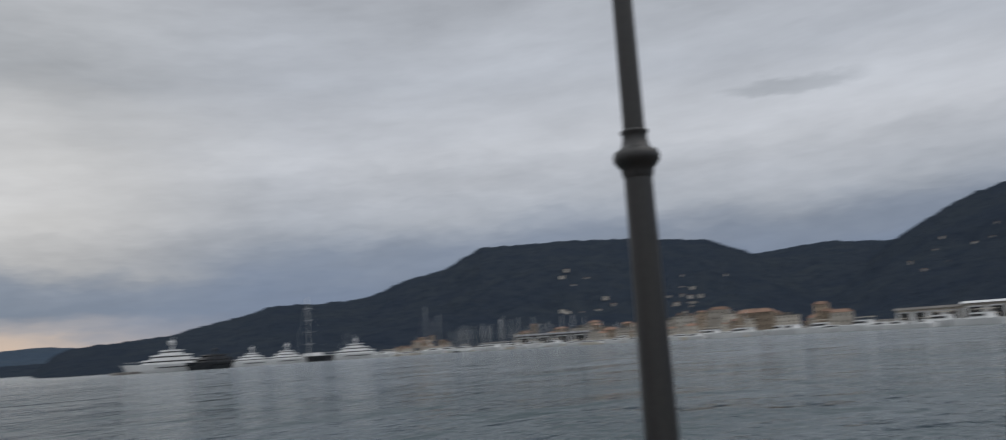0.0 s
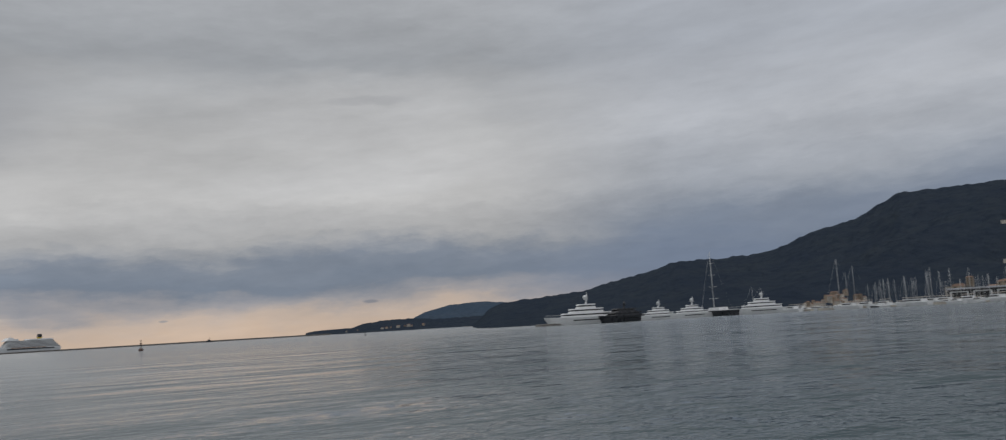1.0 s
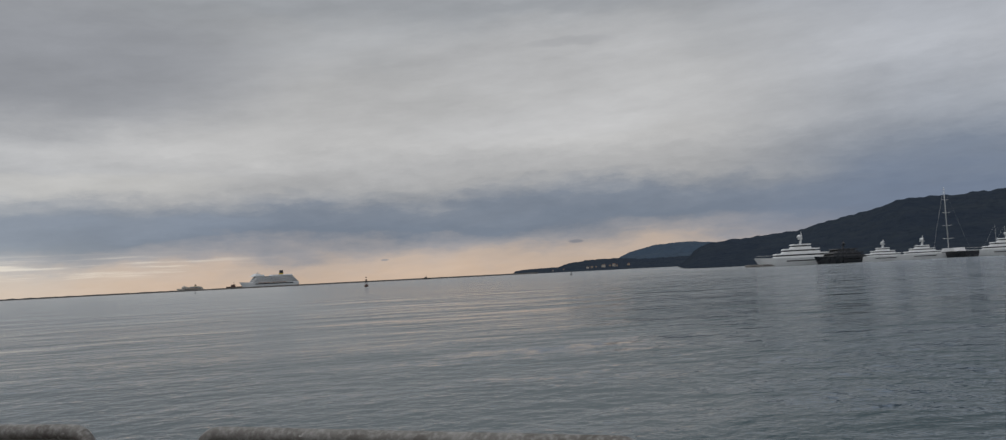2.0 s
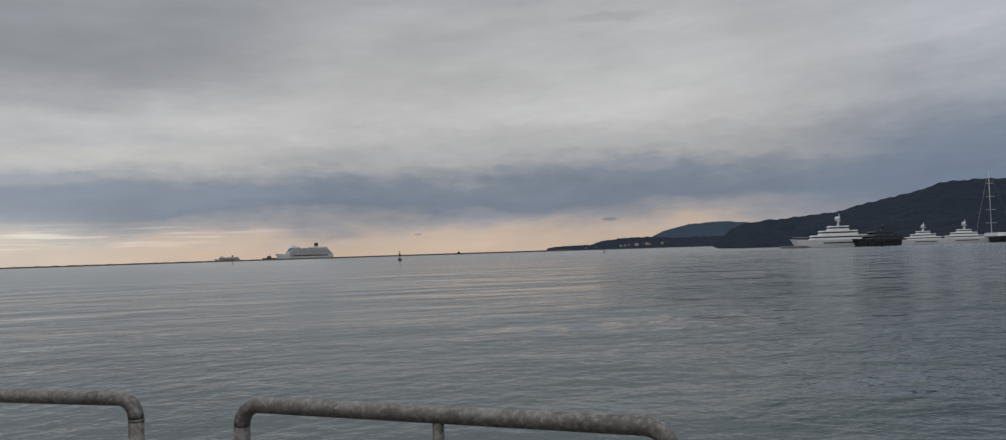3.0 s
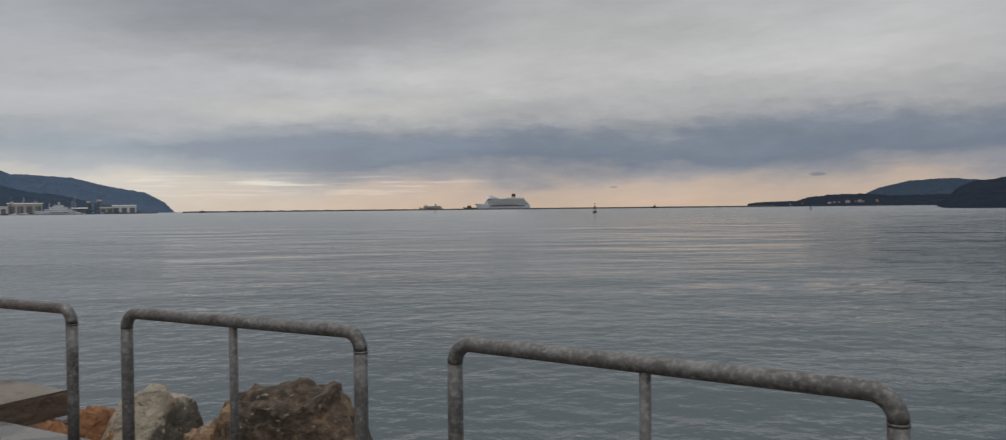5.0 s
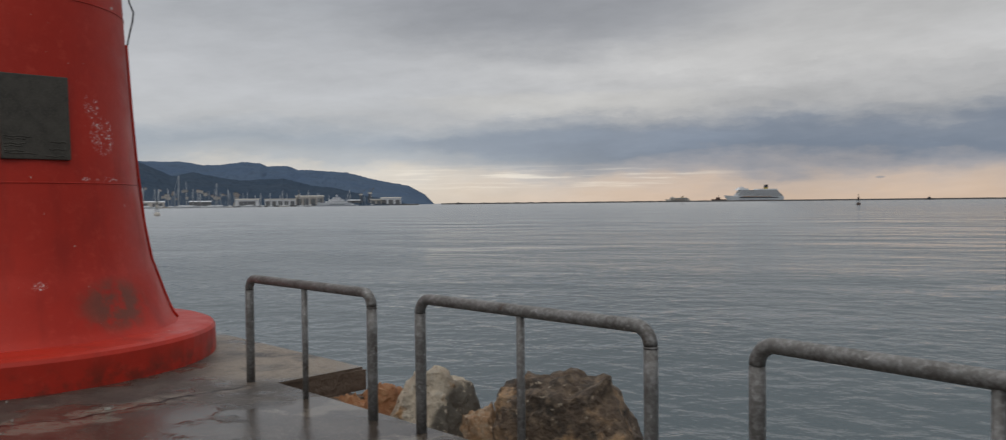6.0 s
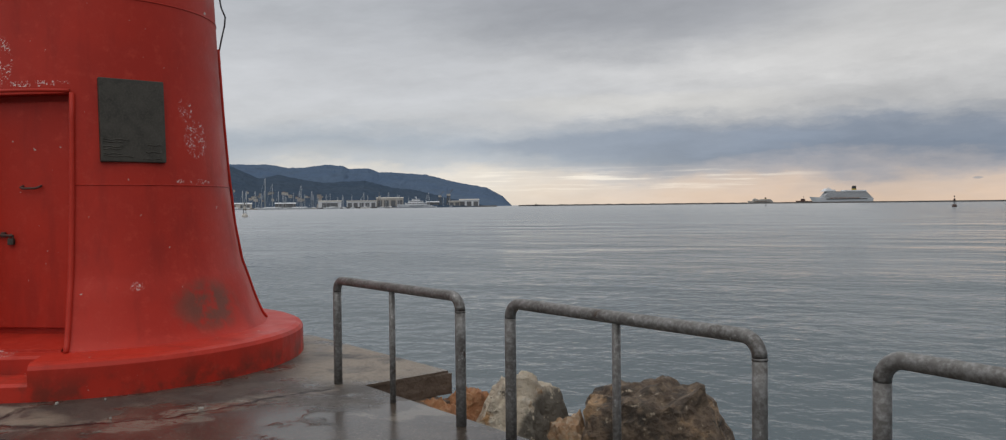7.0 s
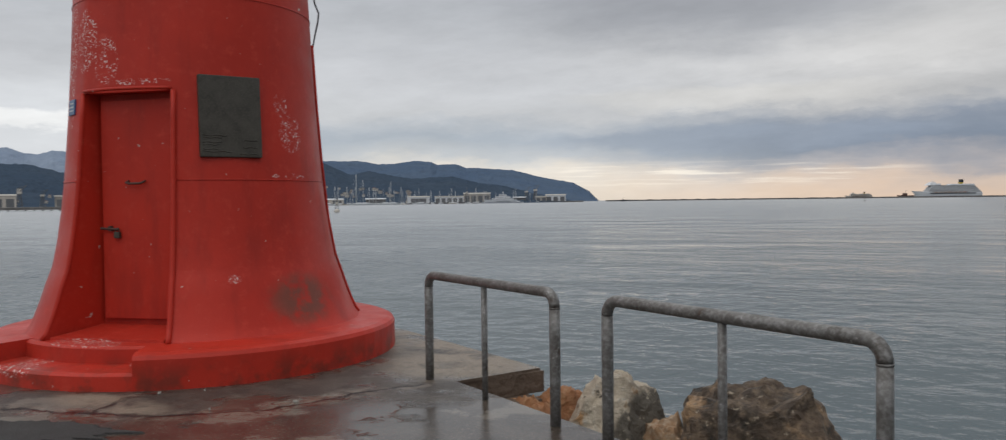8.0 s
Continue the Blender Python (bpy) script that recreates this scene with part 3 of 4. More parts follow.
def slab(bm, outline, z0, z1, bevel=0.03):
    lo = [bm.verts.new((p.x, p.y, z0)) for p in outline]
    hi = [bm.verts.new((p.x, p.y, z1)) for p in outline]
    top = bm.faces.new(hi)
    bm.faces.new(lo[::-1])
    for k in range(len(lo)):
        bm.faces.new((lo[k], lo[(k + 1) % len(lo)], hi[(k + 1) % len(hi)], hi[k]))
    if bevel:
        bmesh.ops.bevel(bm, geom=list(top.edges), offset=bevel, segments=2, affect="EDGES")
    return bm


edge = [quay_at(-7.1, 4.05), quay_at(-3.0, 4.07), quay_at(-0.9, 4.02), Vector((1.75, 3.3, 0)), Vector((3.5, 3.0, 0)), Vector((5.4, 2.2, 0)), Vector((9, -0.8, 0)), Vector((16, -8, 0)), Vector((6, -22, 0)), quay_at(-9, -14), quay_at(-12.6, -12), quay_at(-12.6, 5.03), quay_at(-7.1, 5.03)]
bm = bmesh.new()
slab(bm, edge, -0.22, 0.0, 0.025)
quay = part("quay_floor", bm, CONCRETE)
quay.data.materials.append(QUAY_SIDE)
for f in quay.data.polygons:
    f.material_index = 0 if f.normal.z > .5 else 1
tagged(quay, "wet worn concrete quay slab with puddles", "quay", kind="structure")
bm = bmesh.new()
inner = [p + (Vector((-1, 1, 0)) - p).normalized() * (0.28 if p.y > 6 else 0.7) for p in edge]
slab(bm, inner, -3.0, -0.225, 0)
tagged(part("quay_wall", bm, QUAY_SIDE), "rough undermined concrete footing under the quay", "quay", kind="structure")

# ---- lighthouse ----
LIGHT = Vector((-7.61, 7.21, 0))
PROFILE = [(0.33, 1.68), (0.37, 1.645), (0.45, 1.605), (0.61, 1.545), (0.8, 1.485), (0.96, 1.425), (1.3, 1.358), (1.8, 1.302), (2.3, 1.262), (2.75, 1.232), (3.3, 1.202), (3.72, 1.182), (5.0, 1.12), (6.6, 1.06)]
DOOR_ANGLE, DOOR_HALF, DOOR_TOP, DOOR_IN = radians(22), 0.42, 2.64, 1.0


def tower_radius(z):
    return along(z, PROFILE)


def lighthouse():
    # local +x is the way the door faces
    face = math.atan2(-.661, .750) - radians(33)
    tower = thing("lighthouse", Matrix.Translation(LIGHT) @ Matrix.Rotation(face, 4, "Z"),
                  "flared red-painted steel lighthouse with flaking paint, on the quay", "lighthouse")
    n = 88
    zs = sorted({round(0.33 + 0.05 * k, 3) for k in range(14)} | {1.2, 1.5, 1.8, 2.1, 2.4, DOOR_TOP, 2.9, 3.3, 3.6, 4.2, 5, 5.8, 6.6})
    bm = bmesh.new()
    rows = []
    for z in zs:
        r = tower_radius(z)
        a = DOOR_ANGLE
        rows.append([bm.verts.new((r * math.cos(t), r * math.sin(t), z)) for t in [a + (2 * math.pi - 2 * a) * k / n for k in range(n + 1)]])
    for i in range(len(rows) - 1):
        for k in range(n):
            bm.faces.new((rows[i][k], rows[i][k + 1], rows[i + 1][k + 1], rows[i + 1][k]))
        if zs[i] >= DOOR_TOP - 1e-6:
            m0 = rows[i]
            m1 = rows[i + 1]
            bm.faces.new((m0[n], m0[0], m1[0], m1[n]))
    bm.faces.new(rows[-1][:-1])
    part("tower_wall", bm, RED, tower, smooth=True)
    bm = bmesh.new()
    low = [k for k, z in enumerate(zs) if z <= DOOR_TOP + 1e-6]
    for side in (-1, 1):
        last = None
        for k in low:
            z = zs[k]
            r = tower_radius(z)
            pair = [bm.verts.new((r * math.cos(DOOR_ANGLE), side * r * math.sin(DOOR_ANGLE), z)), bm.verts.new((DOOR_IN - .05, side * DOOR_HALF, z))]
            if last:
                bm.faces.new((last[0], last[1], pair[1], pair[0]))
            last = pair
    r = tower_radius(DOOR_TOP)
    x1, y1 = r * math.cos(DOOR_ANGLE), r * math.sin(DOOR_ANGLE)
    bm.faces.new([bm.verts.new(p) for p in ((x1, -y1, DOOR_TOP), (x1, y1, DOOR_TOP), (DOOR_IN - .05, DOOR_HALF, DOOR_TOP), (DOOR_IN - .05, -DOOR_HALF, DOOR_TOP))])
    bm.faces.new([bm.verts.new(p) for p in ((x1 + .38, -y1 - .13, .352), (x1 + .38, y1 + .13, .352), (DOOR_IN - .05, DOOR_HALF, .42), (DOOR_IN - .05, -DOOR_HALF, .42))])
    bm.faces.new([bm.verts.new(p) for p in ((x1 + .38, -y1 - .13, .352), (x1 + .38, y1 + .13, .352), (x1 + .385, y1 + .13, .30), (x1 + .385, -y1 - .13, .30))])
    part("door_reveal", bm, RED, tower)
    bm = bmesh.new()
    for side in (-1, 1):
        pts = []
        for k in low:
            z = zs[k]
            r = tower_radius(z)
            pts.append(((r + .012) * math.cos(DOOR_ANGLE + .015), side * (r + .012) * math.sin(DOOR_ANGLE + .015), z))
        tube(bm, pts, .026, 6)
    tube(bm, [((r + .012) * math.cos(t), (r + .012) * math.sin(t), DOOR_TOP + .02) for t in [DOOR_ANGLE * k / 5 for k in range(-5, 6)]], .017, 6)
    part("door_frame", bm, RED, tower, smooth=True)
    bm = bmesh.new()
    box(bm, DOOR_IN - .06, DOOR_IN, -DOOR_HALF, DOOR_HALF, .40, DOOR_TOP, 0)
    part("recess_back", bm, RED, tower)
    bm = bmesh.new()
    box(bm, DOOR_IN + .003, DOOR_IN + .045, -.385, .385, .47, DOOR_TOP - .06, .008)
    door = part("door", bm, RED, tower, "closed red steel door")
    bm = bmesh.new()
    tube(bm, [(1.045, -.09, 1.80), (1.085, -.09, 1.785), (1.09, -.06, 1.775), (1.09, .06, 1.775), (1.085, .09, 1.785), (1.045, .09, 1.80)], .011, 8)
    part("door_handle", bm, DARKRUST, door, "rusty bent-bar door pull", smooth=True)
    bm = bmesh.new()
    tube(bm, [(1.07, -.39, 1.345), (1.07, -.19, 1.335)], .012, 8)
    box(bm, 1.046, 1.075, -.31, -.27, 1.32, 1.37, .004)
    part("bolt", bm, DARKRUST, door, "sliding steel door bolt")
    bm = bmesh.new()
    box(bm, 1.05, 1.085, -.24, -.18, 1.25, 1.31, .008)
    tube(bm, [(1.068, -.23, 1.30), (1.068, -.23, 1.335), (1.068, -.21, 1.35), (1.068, -.19, 1.335), (1.068, -.19, 1.30)], .006, 6)
    part("padlock", bm, BRONZE, door, "brass padlock")
    # weld seams round the shell
    for z in (1.80, 3.56):
        bm = bmesh.new()
        r = tower_radius(z) + .002
        a = DOOR_ANGLE + .03 if z < DOOR_TOP else 0
        tube(bm, [(r * math.cos(t), r * math.sin(t), z) for t in [a + (2 * math.pi - 2 * a) * k / 72 for k in range(73)]], .006, 5)
        part("weld_seam", bm, RED, tower, smooth=True)
    # conduit with a loose cable, on the seaward side
    t = radians(33 + 83)
    bm = bmesh.new()
    tube(bm, [((tower_radius(z) + .012) * math.cos(t), (tower_radius(z) + .012) * math.sin(t), z) for z in (.34, .4, .5, .65, .8, 1.0, 1.4, 2.0, 2.6, 3.32)], .015, 8)
    part("conduit", bm, RED, tower, smooth=True)
    bm = bmesh.new()
    c, s = math.cos(t), math.sin(t)
    tube(bm, [((1.22 + o) * c, (1.22 + o) * s, z) for o, z in ((0, 3.3), (.03, 3.45), (.06, 3.58), (.07, 3.68), (.03, 3.78), (0, 3.95), (-.02, 4.4))], .009, 6)
    part("cable", bm, IRON, tower, "loose black cable", smooth=True)
    # ring plinth with a stepped notch before the door
    bm = bmesh.new()
    a0, a1 = radians(-30), radians(17)
    for (b0, b1, prof) in ((a1, 2 * math.pi + a0, [(1.3, -.02), (1.3, .345), (1.62, .335), (2.0, .315), (2.05, .295), (2.07, .26), (2.075, -.02)]),
                           (a0, a1, [(1.3, -.02), (1.3, .345), (1.72, .325), (1.745, .30), (1.75, .17), (2.03, .15), (2.06, .125), (2.07, -.02)])):
        k_n = 60 if b1 - b0 > 3 else 16
        rings = [[bm.verts.new((r * math.cos(b0 + (b1 - b0) * k / k_n), r * math.sin(b0 + (b1 - b0) * k / k_n), z)) for r, z in prof] for k in range(k_n + 1)]
        for p, q in zip(rings, rings[1:]):
            for k in range(len(prof) - 1):
                bm.faces.new((p[k], p[k + 1], q[k + 1], q[k]))
        bm.faces.new(rings[0])
        bm.faces.new(rings[-1][::-1])
    part("plinth", bm, RED, tower, "low red-painted ring plinth with worn step")
    return tower


lighthouse()


def on_tower(turn, z, out=0.0):
    """A frame on the shell: x outwards, z up, leaning with the wall."""
    face = math.atan2(-.661, .750) + radians(turn)
    slope = math.atan2(tower_radius(z - .3) - tower_radius(z + .3), .6)
    return Matrix.Translation(LIGHT) @ Matrix.Rotation(face, 4, "Z") @ Matrix.Translation((tower_radius(z) + out, 0, z)) @ Matrix.Rotation(-slope, 4, "Y")


plaque = thing("plaque", on_tower(13, 2.40, .0), "blank weathered dark bronze plaque on the lighthouse wall", "plaque")
bm = bmesh.new()
box(bm, -.03, .028, -.29, .29, -.39, .39, .008)
part("plate", bm, BRONZE, plaque)
dice_ = random.Random(8)
for k in range(9):
    bm = bmesh.new()
    z = -.36 + .022 * k
    x0, x1 = (-.27, dice_.uniform(-.12, .0)) if k % 3 else (dice_.uniform(.06, .12), .25)
    tube(bm, [(.027, x0 + (x1 - x0) * u / 6, z + .006 * math.sin(u * 1.7 + k)) for u in range(7)], .006, 6)
    part("relief_line", bm, BRONZE, plaque, "worn raised line", smooth=True)
sign = thing("wall_sign", on_tower(-68, 2.53), "small blue enamel sign on the lighthouse wall", "sign")
bm = bmesh.new()
box(bm, -.01, .012, -.09, .09, -.075, .075, .004)
part("plate", bm, BLUEP, sign)
for k in range(3):
    bm = bmesh.new()
    box(bm, .012, .015, -.06, .06, .03 - .035 * k, .042 - .035 * k)
    part("text_bar", bm, STEEL, sign, "pale bar")


# ---- railings ----
def railing(a, b, mid, radius=.0375, top=.923):
    a, b = Vector((*a, 0)), Vector((*b, 0))
    d = (b - a).normalized()
    rail = thing("railing", Matrix.Translation(a), "weathered galvanised tube railing on the quay edge", "railing", "railings along the quay")
    length = (b - a).length
    bend = .10
    arc = [(bend * (1 - math.cos(t)), top - bend + bend * math.sin(t)) for t in [math.pi / 2 * k / 7 for k in range(8)]]
    bm = bmesh.new()
    tube(bm, [(d * u) + Vector((0, 0, z)) for u, z in arc] + [(d * (length - u)) + Vector((0, 0, z)) for u, z in arc[::-1]], radius, 16)
    part("top_bar", bm, GALV, rail, smooth=True)
    for u in (0, length):
        bm = bmesh.new()
        tube(bm, [d * u + Vector((0, 0, z)) for z in (-.02, .3, .6, top - bend - .004)], radius, 16)
        part("post", bm, GALV, rail, smooth=True)
    bm = bmesh.new()
    tube(bm, [d * length + Vector((0, 0, z)) for z in (top - bend - .012, top - bend)], radius * 1.035, 16)
    part("weld_collar", bm, GALV, rail, smooth=True)
    bm = bmesh.new()
    m = d * (length * mid)
    tube(bm, [m + Vector((0, 0, z)) for z in (-.02, .4, top - radius * .8)], radius * .66, 12)
    part("middle_post", bm, GALV, rail, smooth=True)
    return rail


railing((-4.489, 6.955), (-2.85, 6.055), .50)
railing((-2.373, 5.829), (-.685, 4.874), .505)
railing((-.158, 4.501), (1.444, 3.323), .515)


# ---- lamp post ----
lamp = thing("lamp_post", Matrix.Translation((4.127, 2.249, 0)), "dark painted iron lamp post with moulded collar", "lamp post")
bm = bmesh.new()
revolve(bm, [(0, 0), (.16, 0), (.16, .06), (.115, .12), (.095, .3), (.086, 1.0), (.077, 1.8), (.073, 2.36), (.073, 2.40)], 28)
part("lower_shaft", bm, IRON, lamp, smooth=True)
bm = bmesh.new()
revolve(bm, [(.074, 2.36), (.082, 2.385), (.084, 2.41), (.10, 2.425), (.118, 2.45), (.122, 2.475), (.112, 2.50), (.085, 2.515), (.072, 2.535), (.066, 2.56), (.064, 2.59), (.072, 2.60), (.072, 2.612), (.056, 2.62)], 28)
part("collar", bm, IRON, lamp, smooth=True)
bm = bmesh.new()
revolve(bm, [(.057, 2.6), (.054, 3.2), (.045, 4.6), (.045, 4.7), (0, 4.7)], 28)
part("upper_shaft", bm, IRON, lamp, smooth=True)


# ---- boulders ----
def boulder(name, centre, size, mat, seed, label, turn=0.0, lean=0.0, detail=5, planes=()):
    bm = bmesh.new()
    bmesh.ops.create_icosphere(bm, subdivisions=detail, radius=1)
    rnd = random.Random(seed)
    planes = [(Vector(d).normalized(), r) for d, r in planes] or [(Vector((rnd.uniform(-1, 1), rnd.uniform(-1, 1), rnd.uniform(-.8, 1))).normalized(), rnd.uniform(.62, .92)) for _ in range(11)]
    for v in bm.verts:
        p = v.co.normalized()
        for nrm, dist in planes:
            over = p.dot(nrm) - dist
            if over > 0:
                p -= nrm * over * .93
        p *= 1 + .13 * noise.fractal(p * 2.1 + Vector((seed, 0, 0)), 0.8, 2.0, 7) - .07 * abs(noise.noise(p * 4 + Vector((seed, seed, 0)))) + .06 * noise.noise(p * 7 + Vector((0, seed, 0))) - .035 * abs(noise.noise(p * 10 + Vector((seed, 0, seed)))) + .03 * abs(noise.noise(p * 19 + Vector((0, 0, seed))))
        v.co = Vector((p.x * size[0], p.y * size[1], p.z * size[2]))
    ob = part(name, bm, mat)
    for f in ob.data.polygons:
        f.use_smooth = True
    ob.data.set_sharp_from_angle(angle=radians(28))
    ob.matrix_world = Matrix.Translation(centre) @ Matrix.Rotation(radians(turn), 4, "Z") @ Matrix.Rotation(radians(lean), 4, "X")
    return tagged(ob, label, "boulder", "boulders below the quay")


boulder("boulder", (-1.85, 7.75, -.90), (.86, .85, 1.22), ROCK_WARM, 19, "large brown and ochre breakwater boulder in the water", 10,
        planes=(((-.1, 0, 1), .70), ((-1, -.1, .12), .70), ((1, 0, .55), .78), ((0, -1, .25), .72), ((.5, -.5, .5), .86), ((-.45, -.6, .55), .84), ((.1, 1, .3), .8)))
boulder("boulder", (-3.12, 7.6, -.85), (.74, .62, .98), ROCK_PALE, 11, "pale limestone boulder with dark stains beside the quay", 0,
        planes=(((-.75, -.3, .55), .56), ((.9, -.2, .35), .62), ((.1, -1, .25), .66), ((0, .2, 1), .86), ((.2, 1, .2), .7), ((.5, -.7, .6), .72)))
boulder("boulder", (-2.55, 7.72, -.92), (.34, .45, .62), ROCK_TAN, 23, "orange-ochre boulder wedged between larger ones", 40)
boulder("boulder", (-3.62, 7.75, -.56), (.36, .40, .42), ROCK_ORANGE, 31, "rusty orange boulder under the slab", 10)
boulder("boulder", (-3.80, 7.42, -.57), (.36, .42, .40), ROCK_ORANGE, 37, "rusty boulder under the slab", 70)
boulder("boulder", (-2.15, 6.75, -.95), (.8, .45, .55), ROCK_PALE, 41, "grey flat boulder against the quay foot", -30)
boulder("boulder", (-.35, 6.2, -1.1), (.62, .5, .6), ROCK_WARM, 47, "low brown boulder breaking the water by the quay", 15)
boulder("boulder", (.9, 5.1, -1.45), (.6, .5, .5), ROCK_WARM, 53, "submerged brown boulder by the quay foot", 60)


# ---- litter and patches on the quay ----
def scrap(x, y, size, seed):
    rnd = random.Random(seed)
    bm = bmesh.new()
    n = 7
    ring = [(size * rnd.uniform(.5, 1) * math.cos(2 * math.pi * k / n), size * .6 * rnd.uniform(.5, 1) * math.sin(2 * math.pi * k / n)) for k in range(n)]
    lo = [bm.verts.new((u, v, .003)) for u, v in ring]
    hi = [bm.verts.new((u * .8, v * .8, .012 + .008 * rnd.random())) for u, v in ring]
    bm.faces.new(lo[::-1])
    bm.faces.new(hi)
    for k in range(n):
        bm.faces.new((lo[k], lo[(k + 1) % n], hi[(k + 1) % n], hi[k]))
    ob = part("litter_scrap", bm, PAPER)
    ob.matrix_world = Matrix.Translation((x, y, 0)) @ Matrix.Rotation(seed, 4, "Z")
    tagged(ob, "small pale scrap lying on wet concrete", "litter", "scraps on the quay")


for n_, (x, y, size) in enumerate(((-4.97, 5.78, .035), (-6.2, 5.5, .028), (-5.95, 5.75, .018), (-5.4, 5.3, .012))):
    scrap(x, y, size, n_ + 1)


def asphalt_patch(x, y, w, d, seed, turn):
    bm = bmesh.new()
    n = 110
    ring = []
    for k in range(n):
        t = 2 * math.pi * k / n
        r = 1 + .28 * noise.noise((math.cos(t) * 2.2, math.sin(t) * 2.2, seed)) + .22 * noise.noise((math.cos(t) * 7, math.sin(t) * 7, seed)) + .12 * noise.noise((math.cos(t) * 16, math.sin(t) * 16, seed))
        ring.append((w * r * math.cos(t), d * r * math.sin(t)))
    lo = [bm.verts.new((u, v, -.005)) for u, v in ring]
    hi = [bm.verts.new((u * .97, v * .97, .012)) for u, v in ring]
    bm.faces.new(hi)
    for k in range(n):
        bm.faces.new((lo[k], lo[(k + 1) % n], hi[(k + 1) % n], hi[k]))
    ob = part("asphalt_patch", bm, ASPHALT)
    ob.matrix_world = Matrix.Translation((x, y, 0)) @ Matrix.Rotation(radians(turn), 4, "Z")
    tagged(ob, "ragged black asphalt repair in the quay", "patch", kind="structure")


asphalt_patch(-6.2, 4.24, .80, .27, 2, 20)


# ---- vessels ----
def hull_mesh(length, beam, height, bow=0.30, flare=0.25, sheer=0.18, stern=0.92, keel=-0.6):
    """A hull with its bow at -x: flared sides, raked stem, deck rising to the bow."""
    bm = bmesh.new()
    stations = 15
    rings = []
    for i in range(stations):
        s = i / (stations - 1)
        x = -length / 2 + length * s
        full = min(1.0, (s / bow)) ** 0.62 if s < bow else 1.0 - (1 - stern) * max(0, (s - .75) / .25)
        deck = height * (1 + sheer * max(0, 1 - s / .55) ** 1.5)
        b = beam / 2 * max(full, .02)
        rake = length * .07 * max(0, 1 - s / .16)
        rings.append([bm.verts.new(p) for p in ((x + rake * 1.3, 0, keel), (x + rake, b * (1 - flare), keel * .5), (x + rake * .7, b * (1 - flare * .5), deck * .35), (x, b, deck), (x, b * .92, deck * 1.0 + .01),
                                                 (x, -b * .92, deck + .01), (x, -b, deck), (x + rake * .7, -b * (1 - flare * .5), deck * .35), (x + rake, -b * (1 - flare), keel * .5))])
    for a, b in zip(rings, rings[1:]):
        n = len(a)
        for k in range(n):
            bm.faces.new((a[k], a[(k + 1) % n], b[(k + 1) % n], b[k]))
    bm.faces.new(rings[0])
    bm.faces.new(rings[-1][::-1])
    return bm


def deckhouse(bm, x0, x1, half, z0, z1, rake_f=.8, rake_a=.3, tumble=.12):
    """A cabin block with raked ends and sloping sides, its corners rounded."""
    h = z1 - z0
    lo = [(x0, -half * .72), (x0 + half * .5, -half), (x1, -half), (x1, half), (x0 + half * .5, half), (x0, half * .72)]
    hi = [(x0 + h * rake_f, -half * .66), (x0 + half * .5 + h * rake_f, -half + h * tumble), (x1 - h * rake_a, -half + h * tumble), (x1 - h * rake_a, half - h * tumble), (x0 + half * .5 + h * rake_f, half - h * tumble), (x0 + h * rake_f, half * .66)]
    a = [bm.verts.new((x, y, z0)) for x, y in lo]
    b = [bm.verts.new((x, y, z1)) for x, y in hi]
    bm.faces.new(a[::-1])
    bm.faces.new(b)
    for k in range(6):
        bm.faces.new((a[k], a[(k + 1) % 6], b[(k + 1) % 6], b[k]))
    return bm


def motor_yacht(length, label, hull_mat=WHITE, house_mat=WHITE, tiers=3, mast=5.0, domes=2):
    y = thing("motor_yacht", Matrix(), label, "yacht", "large yachts moored in the marina")
    beam, h = length * .2, length * .092
    part("hull", hull_mesh(length, beam, h), hull_mat, y, smooth=False)
    bm = bmesh.new()
    for s in (-1, 1):
        box(bm, -length * .12, length * .30, s * beam * .455 - .09, s * beam * .455 + .09, h * .52, h * .66)
    part("hull_window", bm, DARKGLASS, y, "row of dark hull ports")
    z, x0, x1, half = h, -length * .27, length * .40, beam * .44
    for k in range(tiers):
        t = length * .056
        bm = deckhouse(bmesh.new(), x0, x1, half, z, z + t * .42, .9, .1)
        part("bulwark", bm, house_mat, y)
        bm = deckhouse(bmesh.new(), x0 + t * .4, x1 - t * .9, half * .93, z + t * .42, z + t * .72, 1.1, .2)
        part("window_band", bm, DARKGLASS, y, "dark tinted window band")
        bm = deckhouse(bmesh.new(), x0 + t * .2, x1 - t * .15, half * 1.02, z + t * .72, z + t, .9, -.4)
        part("deck_overhang", bm, house_mat, y)
        z += t
        x0 += length * .105
        x1 -= length * .10
        half *= .82
    bm = bmesh.new()
    cx = length * .08
    tube(bm, [(cx, 0, z - .1), (cx + mast * .12, 0, z + mast * .55), (cx + mast * .14, 0, z + mast)], [.55, .32, .08], 8)
    box(bm, cx - .5, cx + .9, -mast * .3, mast * .3, z + mast * .38, z + mast * .45)
    box(bm, cx - .1, cx + .9, -mast * .2, mast * .2, z + mast * .66, z + mast * .71)
    part("radar_mast", bm, house_mat, y)
    for k in range(domes):
        bm = bmesh.new()
        bmesh.ops.create_uvsphere(bm, u_segments=12, v_segments=8, radius=mast * .17)
        for v in bm.verts:
            v.co += Vector((cx + mast * (.10 if k % 2 else -.12), mast * .26 * (1 if k % 2 else -1), z + mast * .58))
        part("radar_dome", bm, house_mat, y, smooth=True)
    bm = bmesh.new()
    tube(bm, [(-length * .47 + length * .9 * k / 12, beam * .3 * min(1, k / 3), h * (1.18 - .015 * k) + .9) for k in range(5)], .06, 5)
    part("bow_rail", bm, STEEL, y)
    return y


